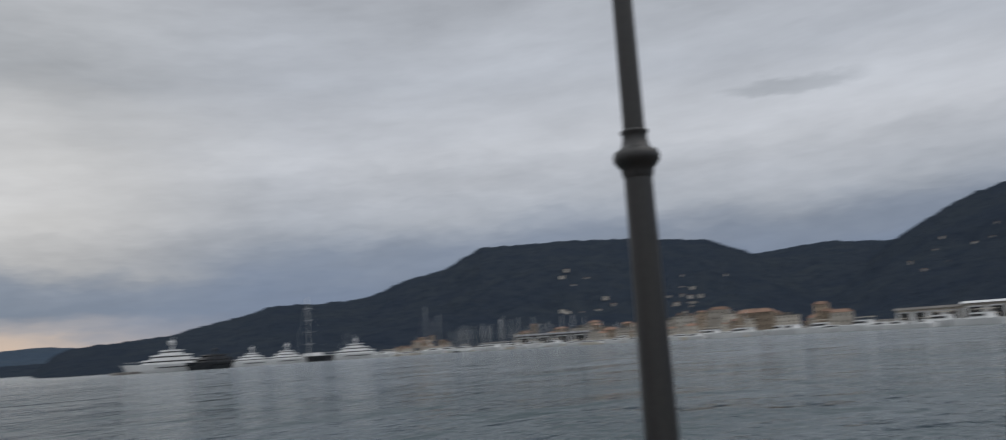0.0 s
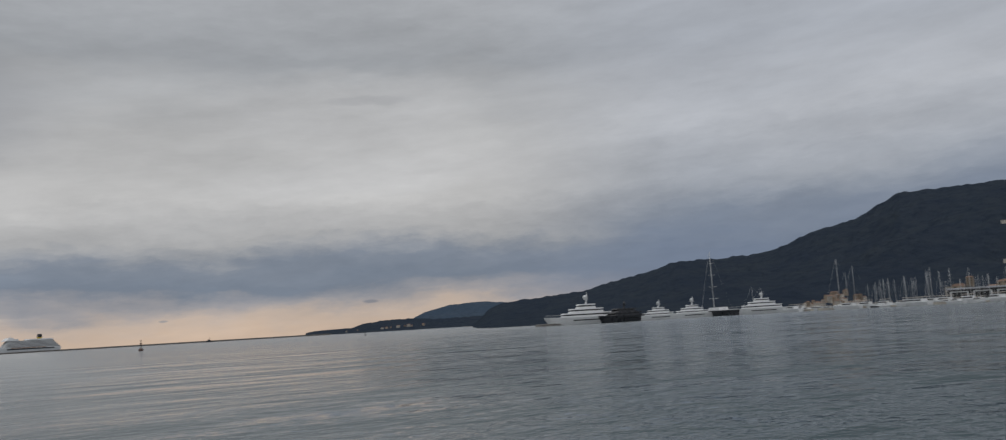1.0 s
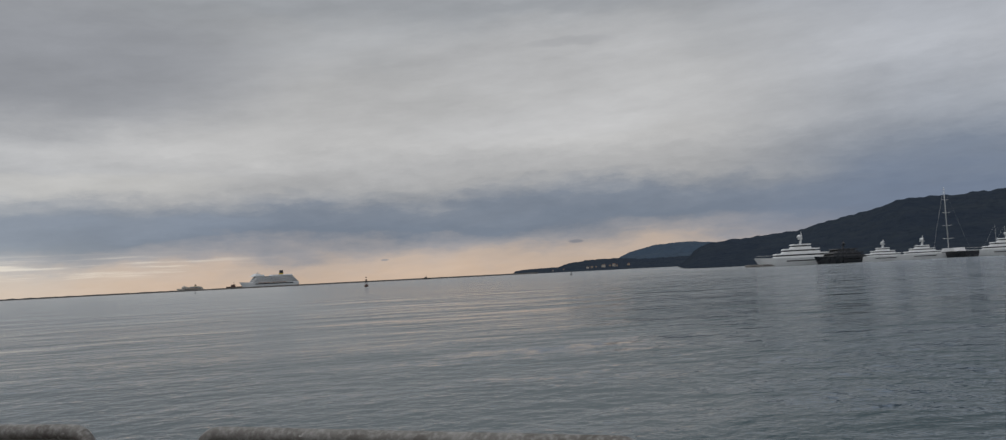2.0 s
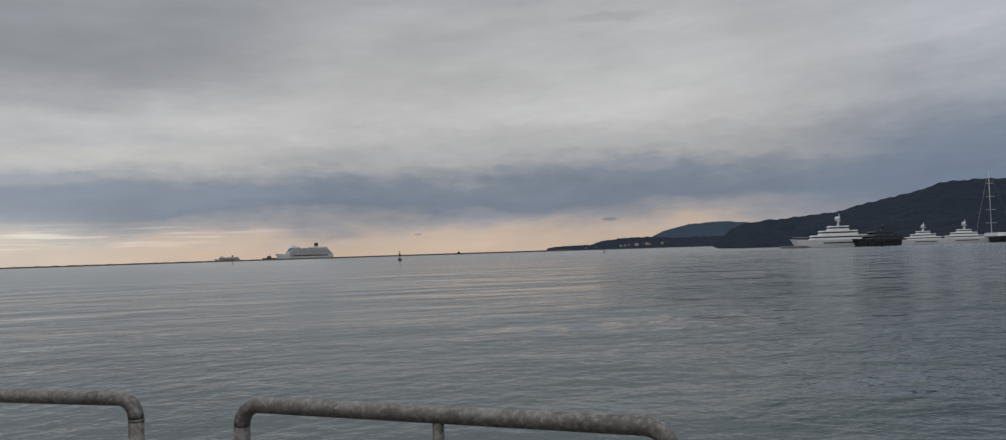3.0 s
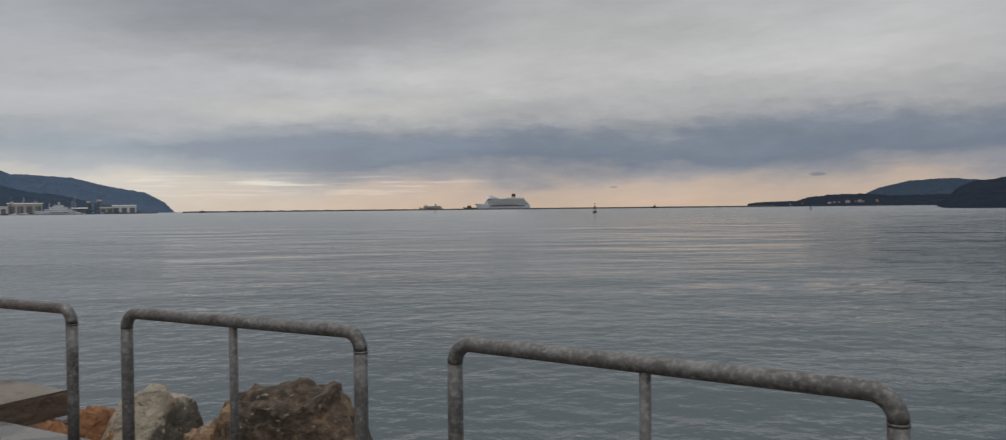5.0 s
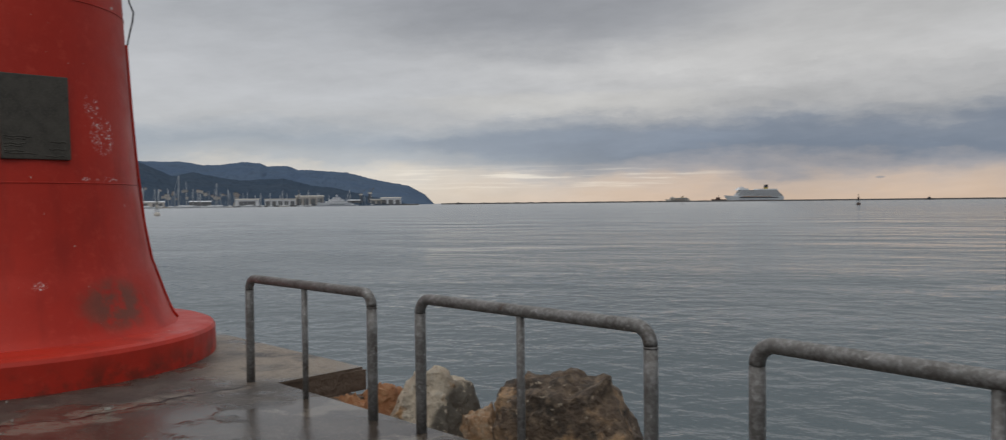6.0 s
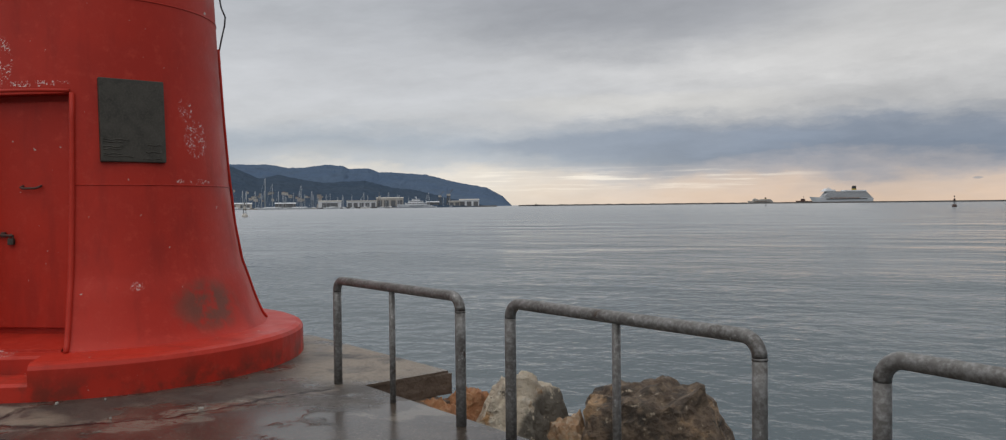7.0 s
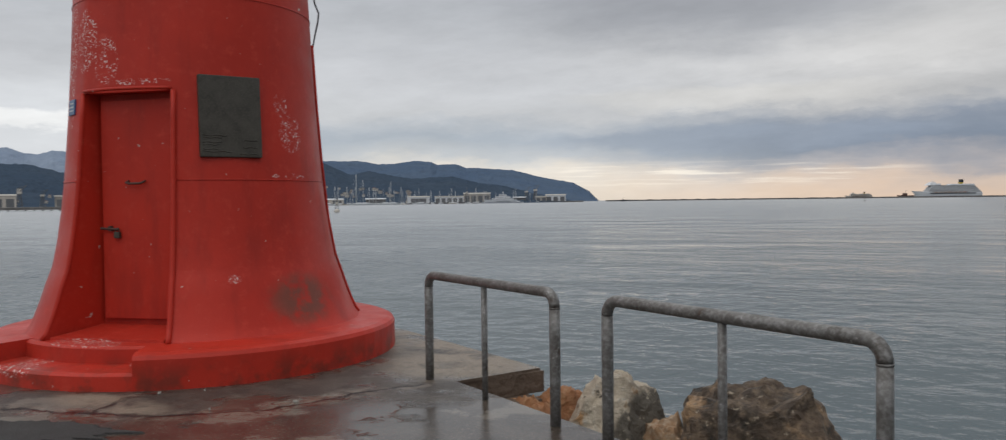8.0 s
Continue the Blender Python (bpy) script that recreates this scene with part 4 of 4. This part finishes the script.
def put(ob, az_deg, dist, heading, z=WATER):
    p = polar(az_deg, dist)
    ob.matrix_world = Matrix.Translation((p.x, p.y, z)) @ Matrix.Rotation(radians(heading), 4, "Z")
    return ob


# headings: 0 puts the bow to -x; turned with the bearing to lie across the view
put(motor_yacht(39, "white three-deck motor yacht with radar mast and domes", mast=6.0), 34.4, 434, -34 + 14)
put(motor_yacht(33, "dark-hulled motor yacht with black superstructure", DARKHULL, DARKHULL, 2, 4.0, 1), 37.1, 428, -37 + 48)
put(motor_yacht(24, "small white two-deck motor yacht moored stern-on", mast=4.0), 39.4, 440, -39 + 24)
put(motor_yacht(25, "white motor yacht with twin radar domes", mast=4.6), 41.6, 446, -41 + 22)
put(motor_yacht(30, "long white motor yacht with raked decks", mast=3.6), 46.0, 452, -46 + 10)


def sailing_yacht(length, mast, label, hull_mat, group, spreaders=4, thick=1.0):
    y = thing("sailing_yacht", Matrix(), label, "sailing yacht", group)
    part("hull", hull_mesh(length, length * .22, length * .075, bow=.45, stern=.8), hull_mat, y)
    h = length * .078
    bm = deckhouse(bmesh.new(), -length * .16, length * .22, length * .075, h, h + length * .045, .7, .4)
    part("coachroof", bm, WHITE, y)
    bm = bmesh.new()
    w = max(.085, mast * .0068) * thick
    tube(bm, [(-length * .06, 0, h), (-length * .06, 0, h + mast * .6), (-length * .06, 0, h + mast)], [w, w, w * .5], 8)
    part("mast", bm, STEEL, y, smooth=True)
    for k in range(spreaders):
        bm = bmesh.new()
        z = h + mast * (.2 + .6 * k / max(1, spreaders - 1)) if spreaders > 1 else h + mast * .5
        r = length * .07 * (1 - .12 * k)
        tube(bm, [(-length * .06 + .3, -r, z + .15), (-length * .06, 0, z), (-length * .06 + .3, r, z + .15)], w * .45, 6)
        part("spreader", bm, STEEL, y)
    bm = bmesh.new()
    tube(bm, [(-length * .06, 0, h + 1.2), (length * .30, 0, h + 1.0)], w * .9, 8)
    part("boom", bm, WHITE, y, "boom with furled white sail")
    bm = bmesh.new()
    tube(bm, [(-length * .46, 0, h * 1.15), (-length * .08, 0, h + mast * .97)], max(.015, w * .2), 6)
    part("furled_headsail", bm, WHITE, y)
    bm = bmesh.new()
    tube(bm, [(length * .46, 0, h), (-length * .05, 0, h + mast * .98)], max(.008, w * .04), 5)
    part("backstay", bm, STEEL, y)
    return y


put(sailing_yacht(36, 31, "large dark-hulled sailing yacht with tall pale mast", DARKHULL, "large yachts moored in the marina", 4), 43.4, 452, -43 - 62)

rng = random.Random(5)
small_sail = [sailing_yacht(L, m, lab, mt, "sailing boats moored in the harbour", 2) for L, m, lab, mt in
              ((11, 15, "white sailing boat with bare mast", WHITE), (14, 19, "cream sailing boat with bare mast", CREAM), (13, 17, "dark-hulled sailing boat with bare mast", DARKHULL))]


def small_boat(length, label, mat):
    b = thing("motor_boat", Matrix(), label, "boat", "small boats moored in the harbour")
    part("hull", hull_mesh(length, length * .3, length * .11, bow=.4), mat, b)
    h = length * .112
    part("cabin", deckhouse(bmesh.new(), -length * .12, length * .28, length * .11, h, h + length * .10, .8, .2), WHITE, b)
    part("windscreen", deckhouse(bmesh.new(), -length * .125, length * .2, length * .113, h + length * .035, h + length * .075, .8, .2), DARKGLASS, b)
    bm = bmesh.new()
    box(bm, 0, length * .3, -length * .1, length * .1, h + length * .15, h + length * .165)
    for sx in (.02, .28):
        for sy in (-.09, .09):
            tube(bm, [(length * sx, length * sy, h + length * .08), (length * sx, length * sy, h + length * .155)], .05, 5)
    part("canopy", bm, CREAM, b)
    return b


small_motor = [small_boat(9, "small white motor boat with canopy", WHITE), small_boat(13, "white cabin cruiser at its mooring", WHITE), small_boat(8, "small cream motor boat with canopy", CREAM)]
used = set()


def moor(kinds, az_deg, dist, heading, scale=1.0):
    k = rng.randrange(len(kinds))
    src = kinds[k]
    m = Matrix.Translation(polar(az_deg, dist, WATER)) @ Matrix.Rotation(radians(heading), 4, "Z")
    ob = src
    if src.name in used:
        ob = copy_thing(src, m)
    used.add(src.name)
    ob.matrix_world = m @ Matrix.Scale(scale, 4)


def shore_dist(a):
    return along(a, [(40, 470), (50, 450), (60, 385), (70, 305), (80, 245), (92, 205), (110, 200)])


# tall masts in the inner marina
for a, tall in ((51.2, 24), (51.65, 17), (52.1, 20), (45.9, 13), (46.4, 12)):
    put(sailing_yacht(18, tall, "white sailing yacht with tall bare mast", WHITE, "sailing boats moored in the harbour", 3, .7), a, 462, -a + rng.uniform(-50, 30))
for k in range(64):
    a = 47.6 + 25 * (k / 64) + rng.uniform(-.3, .3)
    moor(small_motor, a, shore_dist(a) - rng.uniform(6, 26), -a + rng.uniform(-60, 60))
for k in range(70):
    a = 53 + 20 * (k / 70) ** 1.2 + rng.uniform(-.3, .3)
    moor(small_sail, a, shore_dist(a) - rng.uniform(-4, 24), -a + rng.uniform(-70, 70), rng.uniform(.5, .8) * (1 if a < 62 else .6))
for k in range(12):
    a = 74 + 15 * (k / 12) + rng.uniform(-.5, .5)
    moor(small_motor, a, shore_dist(a) - rng.uniform(4, 9), -a + rng.uniform(-60, 60))


# ---- east shore: quay, houses ----
def strip(name, mat, a0, a1, dist_of, depth, z0, z1, label, category, steps=40, bump_amp=0.0):
    bm = bmesh.new()
    rings = []
    for k in range(steps + 1):
        a = a0 + (a1 - a0) * k / steps
        d = dist_of(a)
        zt = z1 + bump_amp * noise.noise((a * 3.1, 0, 2))
        rings.append([bm.verts.new(polar(a, dd, z)) for dd, z in ((d, z0), (d + .4, zt), (d + depth, zt + .2), (d + depth, z0))])
    for p, q in zip(rings, rings[1:]):
        for k in range(3):
            bm.faces.new((p[k], p[k + 1], q[k + 1], q[k]))
    return tagged(part(name, bm, mat), label, category, kind="structure")


strip("shore_ground", SHORE, 43, 118, shore_dist, 260, WATER - 2, 0.1, "low stone quay and flat harbour ground", "quay")
strip("pontoon", SHORE, 31.3, 46.5, lambda a: along(a, [(31, 424), (47, 460)]) - 6 * (a < 32.6), 5, WATER - .3, WATER + .9, "low dark mooring pontoon", "pontoon")


def house(w, d, h, wall, roof, label, flat=False):
    b = thing("house", Matrix(), label, "house", "houses of the harbour town")
    bm = bmesh.new()
    box(bm, -w / 2, w / 2, -d / 2, d / 2, -6, h)
    part("wall", bm, wall, b)
    bm = bmesh.new()
    if flat:
        box(bm, -w / 2 - .3, w / 2 + .3, -d / 2 - .3, d / 2 + .3, h, h + .6)
        box(bm, -w * .2, w * .15, -d * .2, d * .2, h + .6, h + 2.6)
    else:
        e = .5
        lo = [bm.verts.new((x, y, h)) for x, y in ((-w / 2 - e, -d / 2 - e), (w / 2 + e, -d / 2 - e), (w / 2 + e, d / 2 + e), (-w / 2 - e, d / 2 + e))]
        r0, r1 = bm.verts.new((-w * .28, 0, h + d * .24)), bm.verts.new((w * .28, 0, h + d * .24))
        for f in ((lo[0], lo[1], r1, r0), (lo[1], lo[2], r1), (lo[2], lo[3], r0, r1), (lo[3], lo[0], r0), tuple(lo[::-1])):
            bm.faces.new(f)
    part("roof", bm, roof, b)
    n = max(2, int(w / 3.2))
    floors = max(1, int(h / 3.2))
    for j in range(floors):
        for i in range(n):
            bm = bmesh.new()
            x, z = -w / 2 + w * (i + .5) / n, h * (j + .35) / floors
            box(bm, x - .5, x + .5, -d / 2 - .06, -d / 2 + .1, z, z + 1.6)
            part("window", bm, DARKGLASS, b)
    return b


KINDS = [house(11, 9, 7, WALL_OCHRE, ROOFTILE, "ochre rendered house with a clay-tiled hip roof"), house(9, 9, 10, WALL_OCHRE, ROOFTILE, "tall ochre harbour house with tiled roof"),
         house(15, 10, 9, WALL_PALE, ROOFTILE, "pale rendered apartment house with tiled roof"), house(8, 8, 6, WALL_PALE, ROOFTILE, "small pale rendered villa with tiled roof"),
         house(18, 11, 11, WALL_PALE, SHORE, "pale flat-roofed apartment block", True), house(8, 7, 13, WALL_OCHRE, ROOFTILE, "narrow tall ochre house")]


def build(kind, a, d, z, turn, scale=1.0):
    src = KINDS[kind]
    m = Matrix.Translation(polar(a, d, z)) @ Matrix.Rotation(radians(-a + turn), 4, "Z")
    ob = src
    if src.name in used:
        ob = copy_thing(src, m)
    used.add(src.name)
    ob.matrix_world = m @ Matrix.Scale(scale, 4)


def east_ground(a, d):
    return max(0.2, GROUND["hill_east"](a, d), GROUND["hill_south"](a, d) if a > 76 else 0)


for k in range(44):
    a, row = rng.gauss(51.1, .95), k % 6
    d = 545 + 13 * row
    build(rng.choice((0, 2, 3, 3, 5)), a, d, max(.2, east_ground(a, d), .4 + 1.7 * row * max(0, 1 - abs(a - 51.2) / 2.0)), rng.uniform(-35, 35), rng.uniform(.17, .30))
for k in range(105):
    a = 57.5 + 21 * rng.random()
    row = rng.randrange(6)
    d = shore_dist(a) + 70 + 26 * row
    build(rng.choice((0, 1, 2, 2, 3, 4, 4, 5)), a, d, max(.2, east_ground(a, d), .2 + 1.5 * row * math.exp(-((a - 70) / 3.0) ** 2)), rng.uniform(-20, 20), rng.uniform(.26, .7))
for k in range(30):
    a = rng.choice((rng.gauss(68.8, 1.0), rng.gauss(63, 1.6), rng.uniform(58, 73)))
    d = rng.uniform(720, 1060)
    build(rng.choice((2, 3, 3, 4)), a, d, east_ground(a, d) + .1, rng.uniform(-25, 25), rng.uniform(.18, .28))
for k in range(18):
    a = rng.uniform(82.5, 92)
    d = rng.uniform(800, 1030)
    build(rng.choice((3, 3, 2)), a, d, east_ground(a, d) + .1, rng.uniform(-25, 25), rng.uniform(.24, .36))


def shed(name, w, d, h, wall, roof, bays, label, open_mat=DARKGLASS, frame_mat=WHITE):
    b = thing(name, Matrix(), label, "shed", "harbour sheds")
    bm = bmesh.new()
    box(bm, -w / 2, w / 2, -d / 2, d / 2, -1, h)
    part("wall", bm, wall, b)
    bm = bmesh.new()
    r = h + d * .07
    v = [bm.verts.new(p) for p in ((-w / 2 - .6, -d / 2 - .8, h + .02), (w / 2 + .6, -d / 2 - .8, h + .02), (w / 2 + .6, 0, r), (-w / 2 - .6, 0, r), (w / 2 + .6, d / 2 + .8, h + .02), (-w / 2 - .6, d / 2 + .8, h + .02))]
    for f in ((v[0], v[1], v[2], v[3]), (v[3], v[2], v[4], v[5]), (v[1], v[4], v[2]), (v[0], v[3], v[5]), (v[0], v[5], v[4], v[1])):
        bm.faces.new(f)
    part("roof", bm, roof, b)
    for k in range(bays):
        x = -w / 2 + w * (k + .5) / bays
        half = w / bays * .34
        bm = bmesh.new()
        box(bm, x - half, x + half, -d / 2 - .12, -d / 2 + .05, 0, h * .74)
        part("bay_door", bm, open_mat, b)
        bm = bmesh.new()
        box(bm, x - half - .5, x - half, -d / 2 - .2, -d / 2 + .05, 0, h * .8)
        box(bm, x + half, x + half + .5, -d / 2 - .2, -d / 2 + .05, 0, h * .8)
        box(bm, x - half - .5, x + half + .5, -d / 2 - .2, -d / 2 + .05, h * .74, h * .82)
        part("bay_frame", bm, frame_mat, b)
    return b


put(shed("boat_shed", 34, 12, 4.0, DARKHULL, DARKHULL, 4, "long dark boat shed with white bay frames"), 59.6, 402, -59.6, .2)
put(shed("pavilion", 22, 9, 3.0, CREAM, SHORE, 6, "low waterfront pavilion with dark flat roof"), 84.0, 246, -84, .2)
put(shed("pavilion", 14, 8, 3.6, WALL_PALE, WHITE, 3, "white-roofed pavilion on the waterfront"), 86.8, 240, -87, .2)

# ---- breakwater and ships beyond it ----
strip("breakwater", SHORE, -21.5, 17.5, lambda a: 1750, 14, WATER - 2, WATER + 2.6, "long low dark stone breakwater closing the bay", "breakwater", 120, 1.0)


def cruise_ship(length, label, decks=6, far_mat=WHITE):
    s = thing("cruise_ship", Matrix(), label, "ship")
    beam, h = length * .13, length * .065
    part("hull", hull_mesh(length, beam, h, bow=.24, flare=.22, sheer=.42, stern=.97, keel=-2), far_mat, s)
    bm = bmesh.new()
    for side in (-1, 1):
        box(bm, -length * .26, length * .40, side * beam * .505 - .25, side * beam * .505 + .25, h * .74, h * .92)
    part("promenade", bm, DARKGLASS, s, "dark promenade deck opening")
    t = length * .0175
    z = h
    for k in range(decks):
        x0, x1 = -length * (.33 - .016 * k), length * (.49 - .019 * k)
        bm = deckhouse(bmesh.new(), x0, x1, beam * .47, z, z + t * .44, .5, .05, .02)
        part("deck", bm, far_mat, s)
        # the shade inside the balconies is painted as a solid grey band
        bm = deckhouse(bmesh.new(), x0 + 1.2, x1 - 1.2, beam * .455, z + t * .44, z + t, .5, .05, .02)
        part("balcony_band", bm, DARKPANE, s, "balcony row with its shade painted grey")
        z += t
    bm = deckhouse(bmesh.new(), -length * .30, -length * .10, beam * .46, z, z + t * 1.5, 1.2, .3)
    part("bridge_house", bm, far_mat, s)
    bm = deckhouse(bmesh.new(), -length * .27, -length * .16, beam * .3, z + t * 1.5, z + t * 2.6, 1.2, .3)
    part("observation_deck", bm, far_mat, s)
    bm = deckhouse(bmesh.new(), length * .02, length * .40, beam * .42, z, z + t * 1.1, .6, .8)
    part("lido_deck", bm, far_mat, s)
    bm = bmesh.new()
    for k in range(7):
        x = -length * .20 + length * .07 * k
        for side in (-1, 1):
            box(bm, x, x + length * .05, side * beam * .5 - 1.2, side * beam * .5 + 1.2, h * 1.0, h * 1.1, .5)
    part("lifeboats", bm, ORANGE, s, "row of orange lifeboats")
    bm = deckhouse(bmesh.new(), length * .185, length * .245, beam * .16, z + t, z + t * 4.6, .15, .1, .03)
    funnel = part("funnel", bm, YELLOW, s, "yellow funnel with dark top")
    bm = deckhouse(bmesh.new(), length * .188, length * .247, beam * .165, z + t * 2.3, z + t * 4.9, .15, .1, .03)
    part("funnel_cap", bm, DARKHULL, funnel)
    bm = bmesh.new()
    tube(bm, [(-length * .2, 0, z + t * 2.5), (-length * .19, 0, z + t * 4.2)], [1.2, .4], 8)
    box(bm, -length * .21, -length * .18, -4, 4, z + t * 3.2, z + t * 3.4)
    part("mast", bm, far_mat, s)
    return s


put(cruise_ship(188, "large white cruise ship with yellow funnel at anchor"), -.55, 2600, 28)
put(cruise_ship(86, "distant pale passenger ship", 4, CREAM), -5.45, 2900, 25)


def tug(length, label, mat):
    s = thing("work_boat", Matrix(), label, "boat")
    part("hull", hull_mesh(length, length * .28, length * .13, bow=.3), mat, s)
    part("wheelhouse", deckhouse(bmesh.new(), -length * .2, length * .1, length * .1, length * .13, length * .27, .3, .2), mat, s)
    bm = bmesh.new()
    tube(bm, [(0, 0, length * .25), (0, 0, length * .45)], .3, 6)
    part("mast", bm, DARKHULL, s)
    return s


put(tug(40, "dark rust-hulled coaster near the breakwater", DARKRUST), -2.75, 2300, 10)
put(tug(18, "small dark work boat by the breakwater", DARKHULL), 9.85, 1700, 0)
put(tug(14, "small dark work boat off the cape", DARKHULL), -20.3, 1650, 10)


# ---- markers and buoys ----
def beacon(height, label, base_mat):
    b = thing("channel_beacon", Matrix(), label, "buoy", "channel markers")
    bm = bmesh.new()
    revolve(bm, [(0, -.6), (height * .17, -.5), (height * .2, 0), (height * .2, height * .14), (height * .07, height * .24), (0, height * .24)], 16)
    part("float", bm, base_mat, b, smooth=True)
    bm = bmesh.new()
    for k in range(4):
        c, s_ = math.cos(k * math.pi / 2), math.sin(k * math.pi / 2)
        tube(bm, [(c * height * .13, s_ * height * .13, height * .2), (c * height * .05, s_ * height * .05, height * .72)], height * .014, 6)
    part("tower_frame", bm, DARKHULL, b)
    bm = bmesh.new()
    revolve(bm, [(0, height * .52), (height * .085, height * .52), (height * .085, height * .72), (0, height * .72)], 12)
    part("daymark", bm, base_mat, b)
    bm = bmesh.new()
    tube(bm, [(0, 0, height * .72), (0, 0, height * .9)], height * .014, 6)
    revolve(bm, [(0, height * .88), (height * .05, height * .90), (height * .05, height * .97), (0, height)], 10)
    part("lantern", bm, IRON, b)
    return b


put(beacon(5.0, "dark channel beacon standing in the water", DARKRUST), 5.82, 420, 0)
put(beacon(3.2, "dark harbour marker in the water", DARKHULL), 19.77, 560, 0)
put(beacon(4.6, "white and dark mooring buoy with lantern", CREAM), -39.8, 270, 0)
put(beacon(2.4, "small dark marker buoy", DARKHULL), -5.1, 620, 0)

# ---- west shore: boatyards, masts, cranes ----
strip("west_shore", SHORE, -75, -23, lambda a: along(a, [(-75, 800), (-50, 1050), (-38, 1150), (-23, 1500)]), 500, WATER - 2, .6, "far harbour quay and boatyard ground", "quay", 60)


def west(a):
    return along(a, [(-75, 800), (-50, 1050), (-38, 1150), (-23, 1500)])


for a, w, h, wall, bays, lab in ((-34.3, 34, 9, WHITE, 1, "white gabled boatyard shed"), (-32.2, 46, 9, WHITE, 5, "long white boatyard hall with open bays"), (-30.3, 44, 14, WALL_PALE, 4, "tall pale shipyard hall with bays"),
                                 (-27.4, 22, 7, SHORE, 2, "grey shipyard shed with bays"), (-25.9, 20, 8, WALL_PALE, 2, "pale shipyard shed with bays"), (-24.9, 36, 11, WHITE, 3, "white shipyard hall with bays"),
                                 (-40.2, 36, 6, CREAM, 2, "low cream boatyard shed"), (-37.2, 28, 6, SHORE, 2, "low grey boatyard shed"), (-59.4, 22, 13, CREAM, 2, "cream harbour warehouse with wide bays"), (-56.1, 24, 12, WALL_PALE, 2, "pale harbour warehouse with wide bays")):
    put(shed("shipyard_shed", w, 22, h, wall, WHITE if h < 8 else WALL_PALE, bays, lab, DARKPANE, wall), a, west(a) + 60, -a, .6)
far_sail = [sailing_yacht(L, m, lab, mt, "sailing boats moored in the harbour", 2, 2.4) for L, m, lab, mt in
            ((14, 19, "white sailing boat with stout bare mast", WHITE), (16, 23, "cream sailing boat with stout bare mast", CREAM), (13, 16, "dark-hulled sailing boat with stout bare mast", DARKHULL))]
for k in range(40):
    a = -41 + 15 * (k / 40) ** 1.3 + rng.uniform(-.4, .4)
    moor(far_sail, a, west(a) - rng.uniform(5, 40), -a + rng.uniform(-60, 60))
for a, tall in ((-40.5, 24), (-38.4, 38), (-37.95, 31), (-36.1, 30), (-36.6, 20), (-34.2, 20), (-27.6, 24)):
    put(sailing_yacht(24, tall, "large white sailing yacht with tall bare mast", WHITE, "sailing boats moored in the harbour", 3, 1.5), a, west(a) - 50, -a + rng.uniform(-30, 30))
put(motor_yacht(52, "long white motor yacht by the boatyards", mast=5), -28.7, west(-28.7) - 60, 28)
for k in range(44):
    a = rng.choice((rng.uniform(-41, -35.5), rng.uniform(-60, -50), rng.uniform(-42, -30)))
    d = rng.uniform(1340, 1600)
    build(rng.choice((2, 3, 3, 4)), a, d, max(.6, GROUND["hill_foreshore"](a, d)) + .3, rng.uniform(-20, 20), rng.uniform(.34, .5))


def crane(height, label):
    c = thing("harbour_crane", Matrix(), label, "crane", "shipyard cranes")
    bm = bmesh.new()
    for sx in (-1, 1):
        for sy in (-1, 1):
            tube(bm, [(sx * height * .12, sy * height * .1, 0), (sx * height * .05, sy * height * .05, height * .62)], height * .015, 6)
    for k in range(5):
        z = height * .12 * (k + .5)
        r = height * (.12 - .07 * z / (height * .62))
        tube(bm, [(-r, -r, z), (r, -r, z + height * .1)], height * .008, 5)
        tube(bm, [(r, r, z), (-r, r, z + height * .1)], height * .008, 5)
    part("portal", bm, SHORE, c)
    bm = bmesh.new()
    box(bm, -height * .1, height * .1, -height * .06, height * .06, height * .62, height * .72)
    part("cab", bm, CREAM, c)
    bm = bmesh.new()
    tube(bm, [(0, 0, height * .7), (height * .28, 0, height)], height * .015, 6)
    tube(bm, [(-height * .08, 0, height * .72), (-height * .02, 0, height * .9), (height * .28, 0, height)], height * .008, 5)
    part("jib", bm, SHORE, c)
    return c


# the two near -58 stand in for a grey ship's superstructure and masts
for a, h, d in ((-26.9, 26, 1480), (-26.3, 30, 1500), (-58.6, 22, 930), (-57.4, 18, 930), (-31, 24, 1380)):
    put(crane(h, "grey lattice shipyard crane"), a, d, rng.uniform(0, 180), .6)
strip("pier", SHORE, -66, -55.6, lambda a: 640, 12, WATER + .9, WATER + 2.6, "dark harbour pier on piles", "pier", 12)
bm = bmesh.new()
for k in range(22):
    p = polar(-65.5 + .45 * k, 646)
    tube(bm, [(p.x, p.y, WATER - 2), (p.x, p.y, WATER + 1)], .5, 6)
tagged(part("pier_pile", bm, SHORE), "dark concrete piles under the pier", "pile", kind="structure")
for a, d, kk in ((20.9, 1946, 2), (21.3, 1950, 0), (21.6, 1950, 0), (21.9, 1948, 2), (22.3, 1955, 0), (22.55, 1950, 2), (22.9, 1950, 0), (23.6, 1960, 0), (19.2, 1970, 0), (18.6, 1960, 3)):
    build(kk, a + rng.uniform(-.15, .15), d, max(.2, GROUND["cape_east"](a, d)) + .2, rng.uniform(-35, 35), rng.uniform(.3, .55))
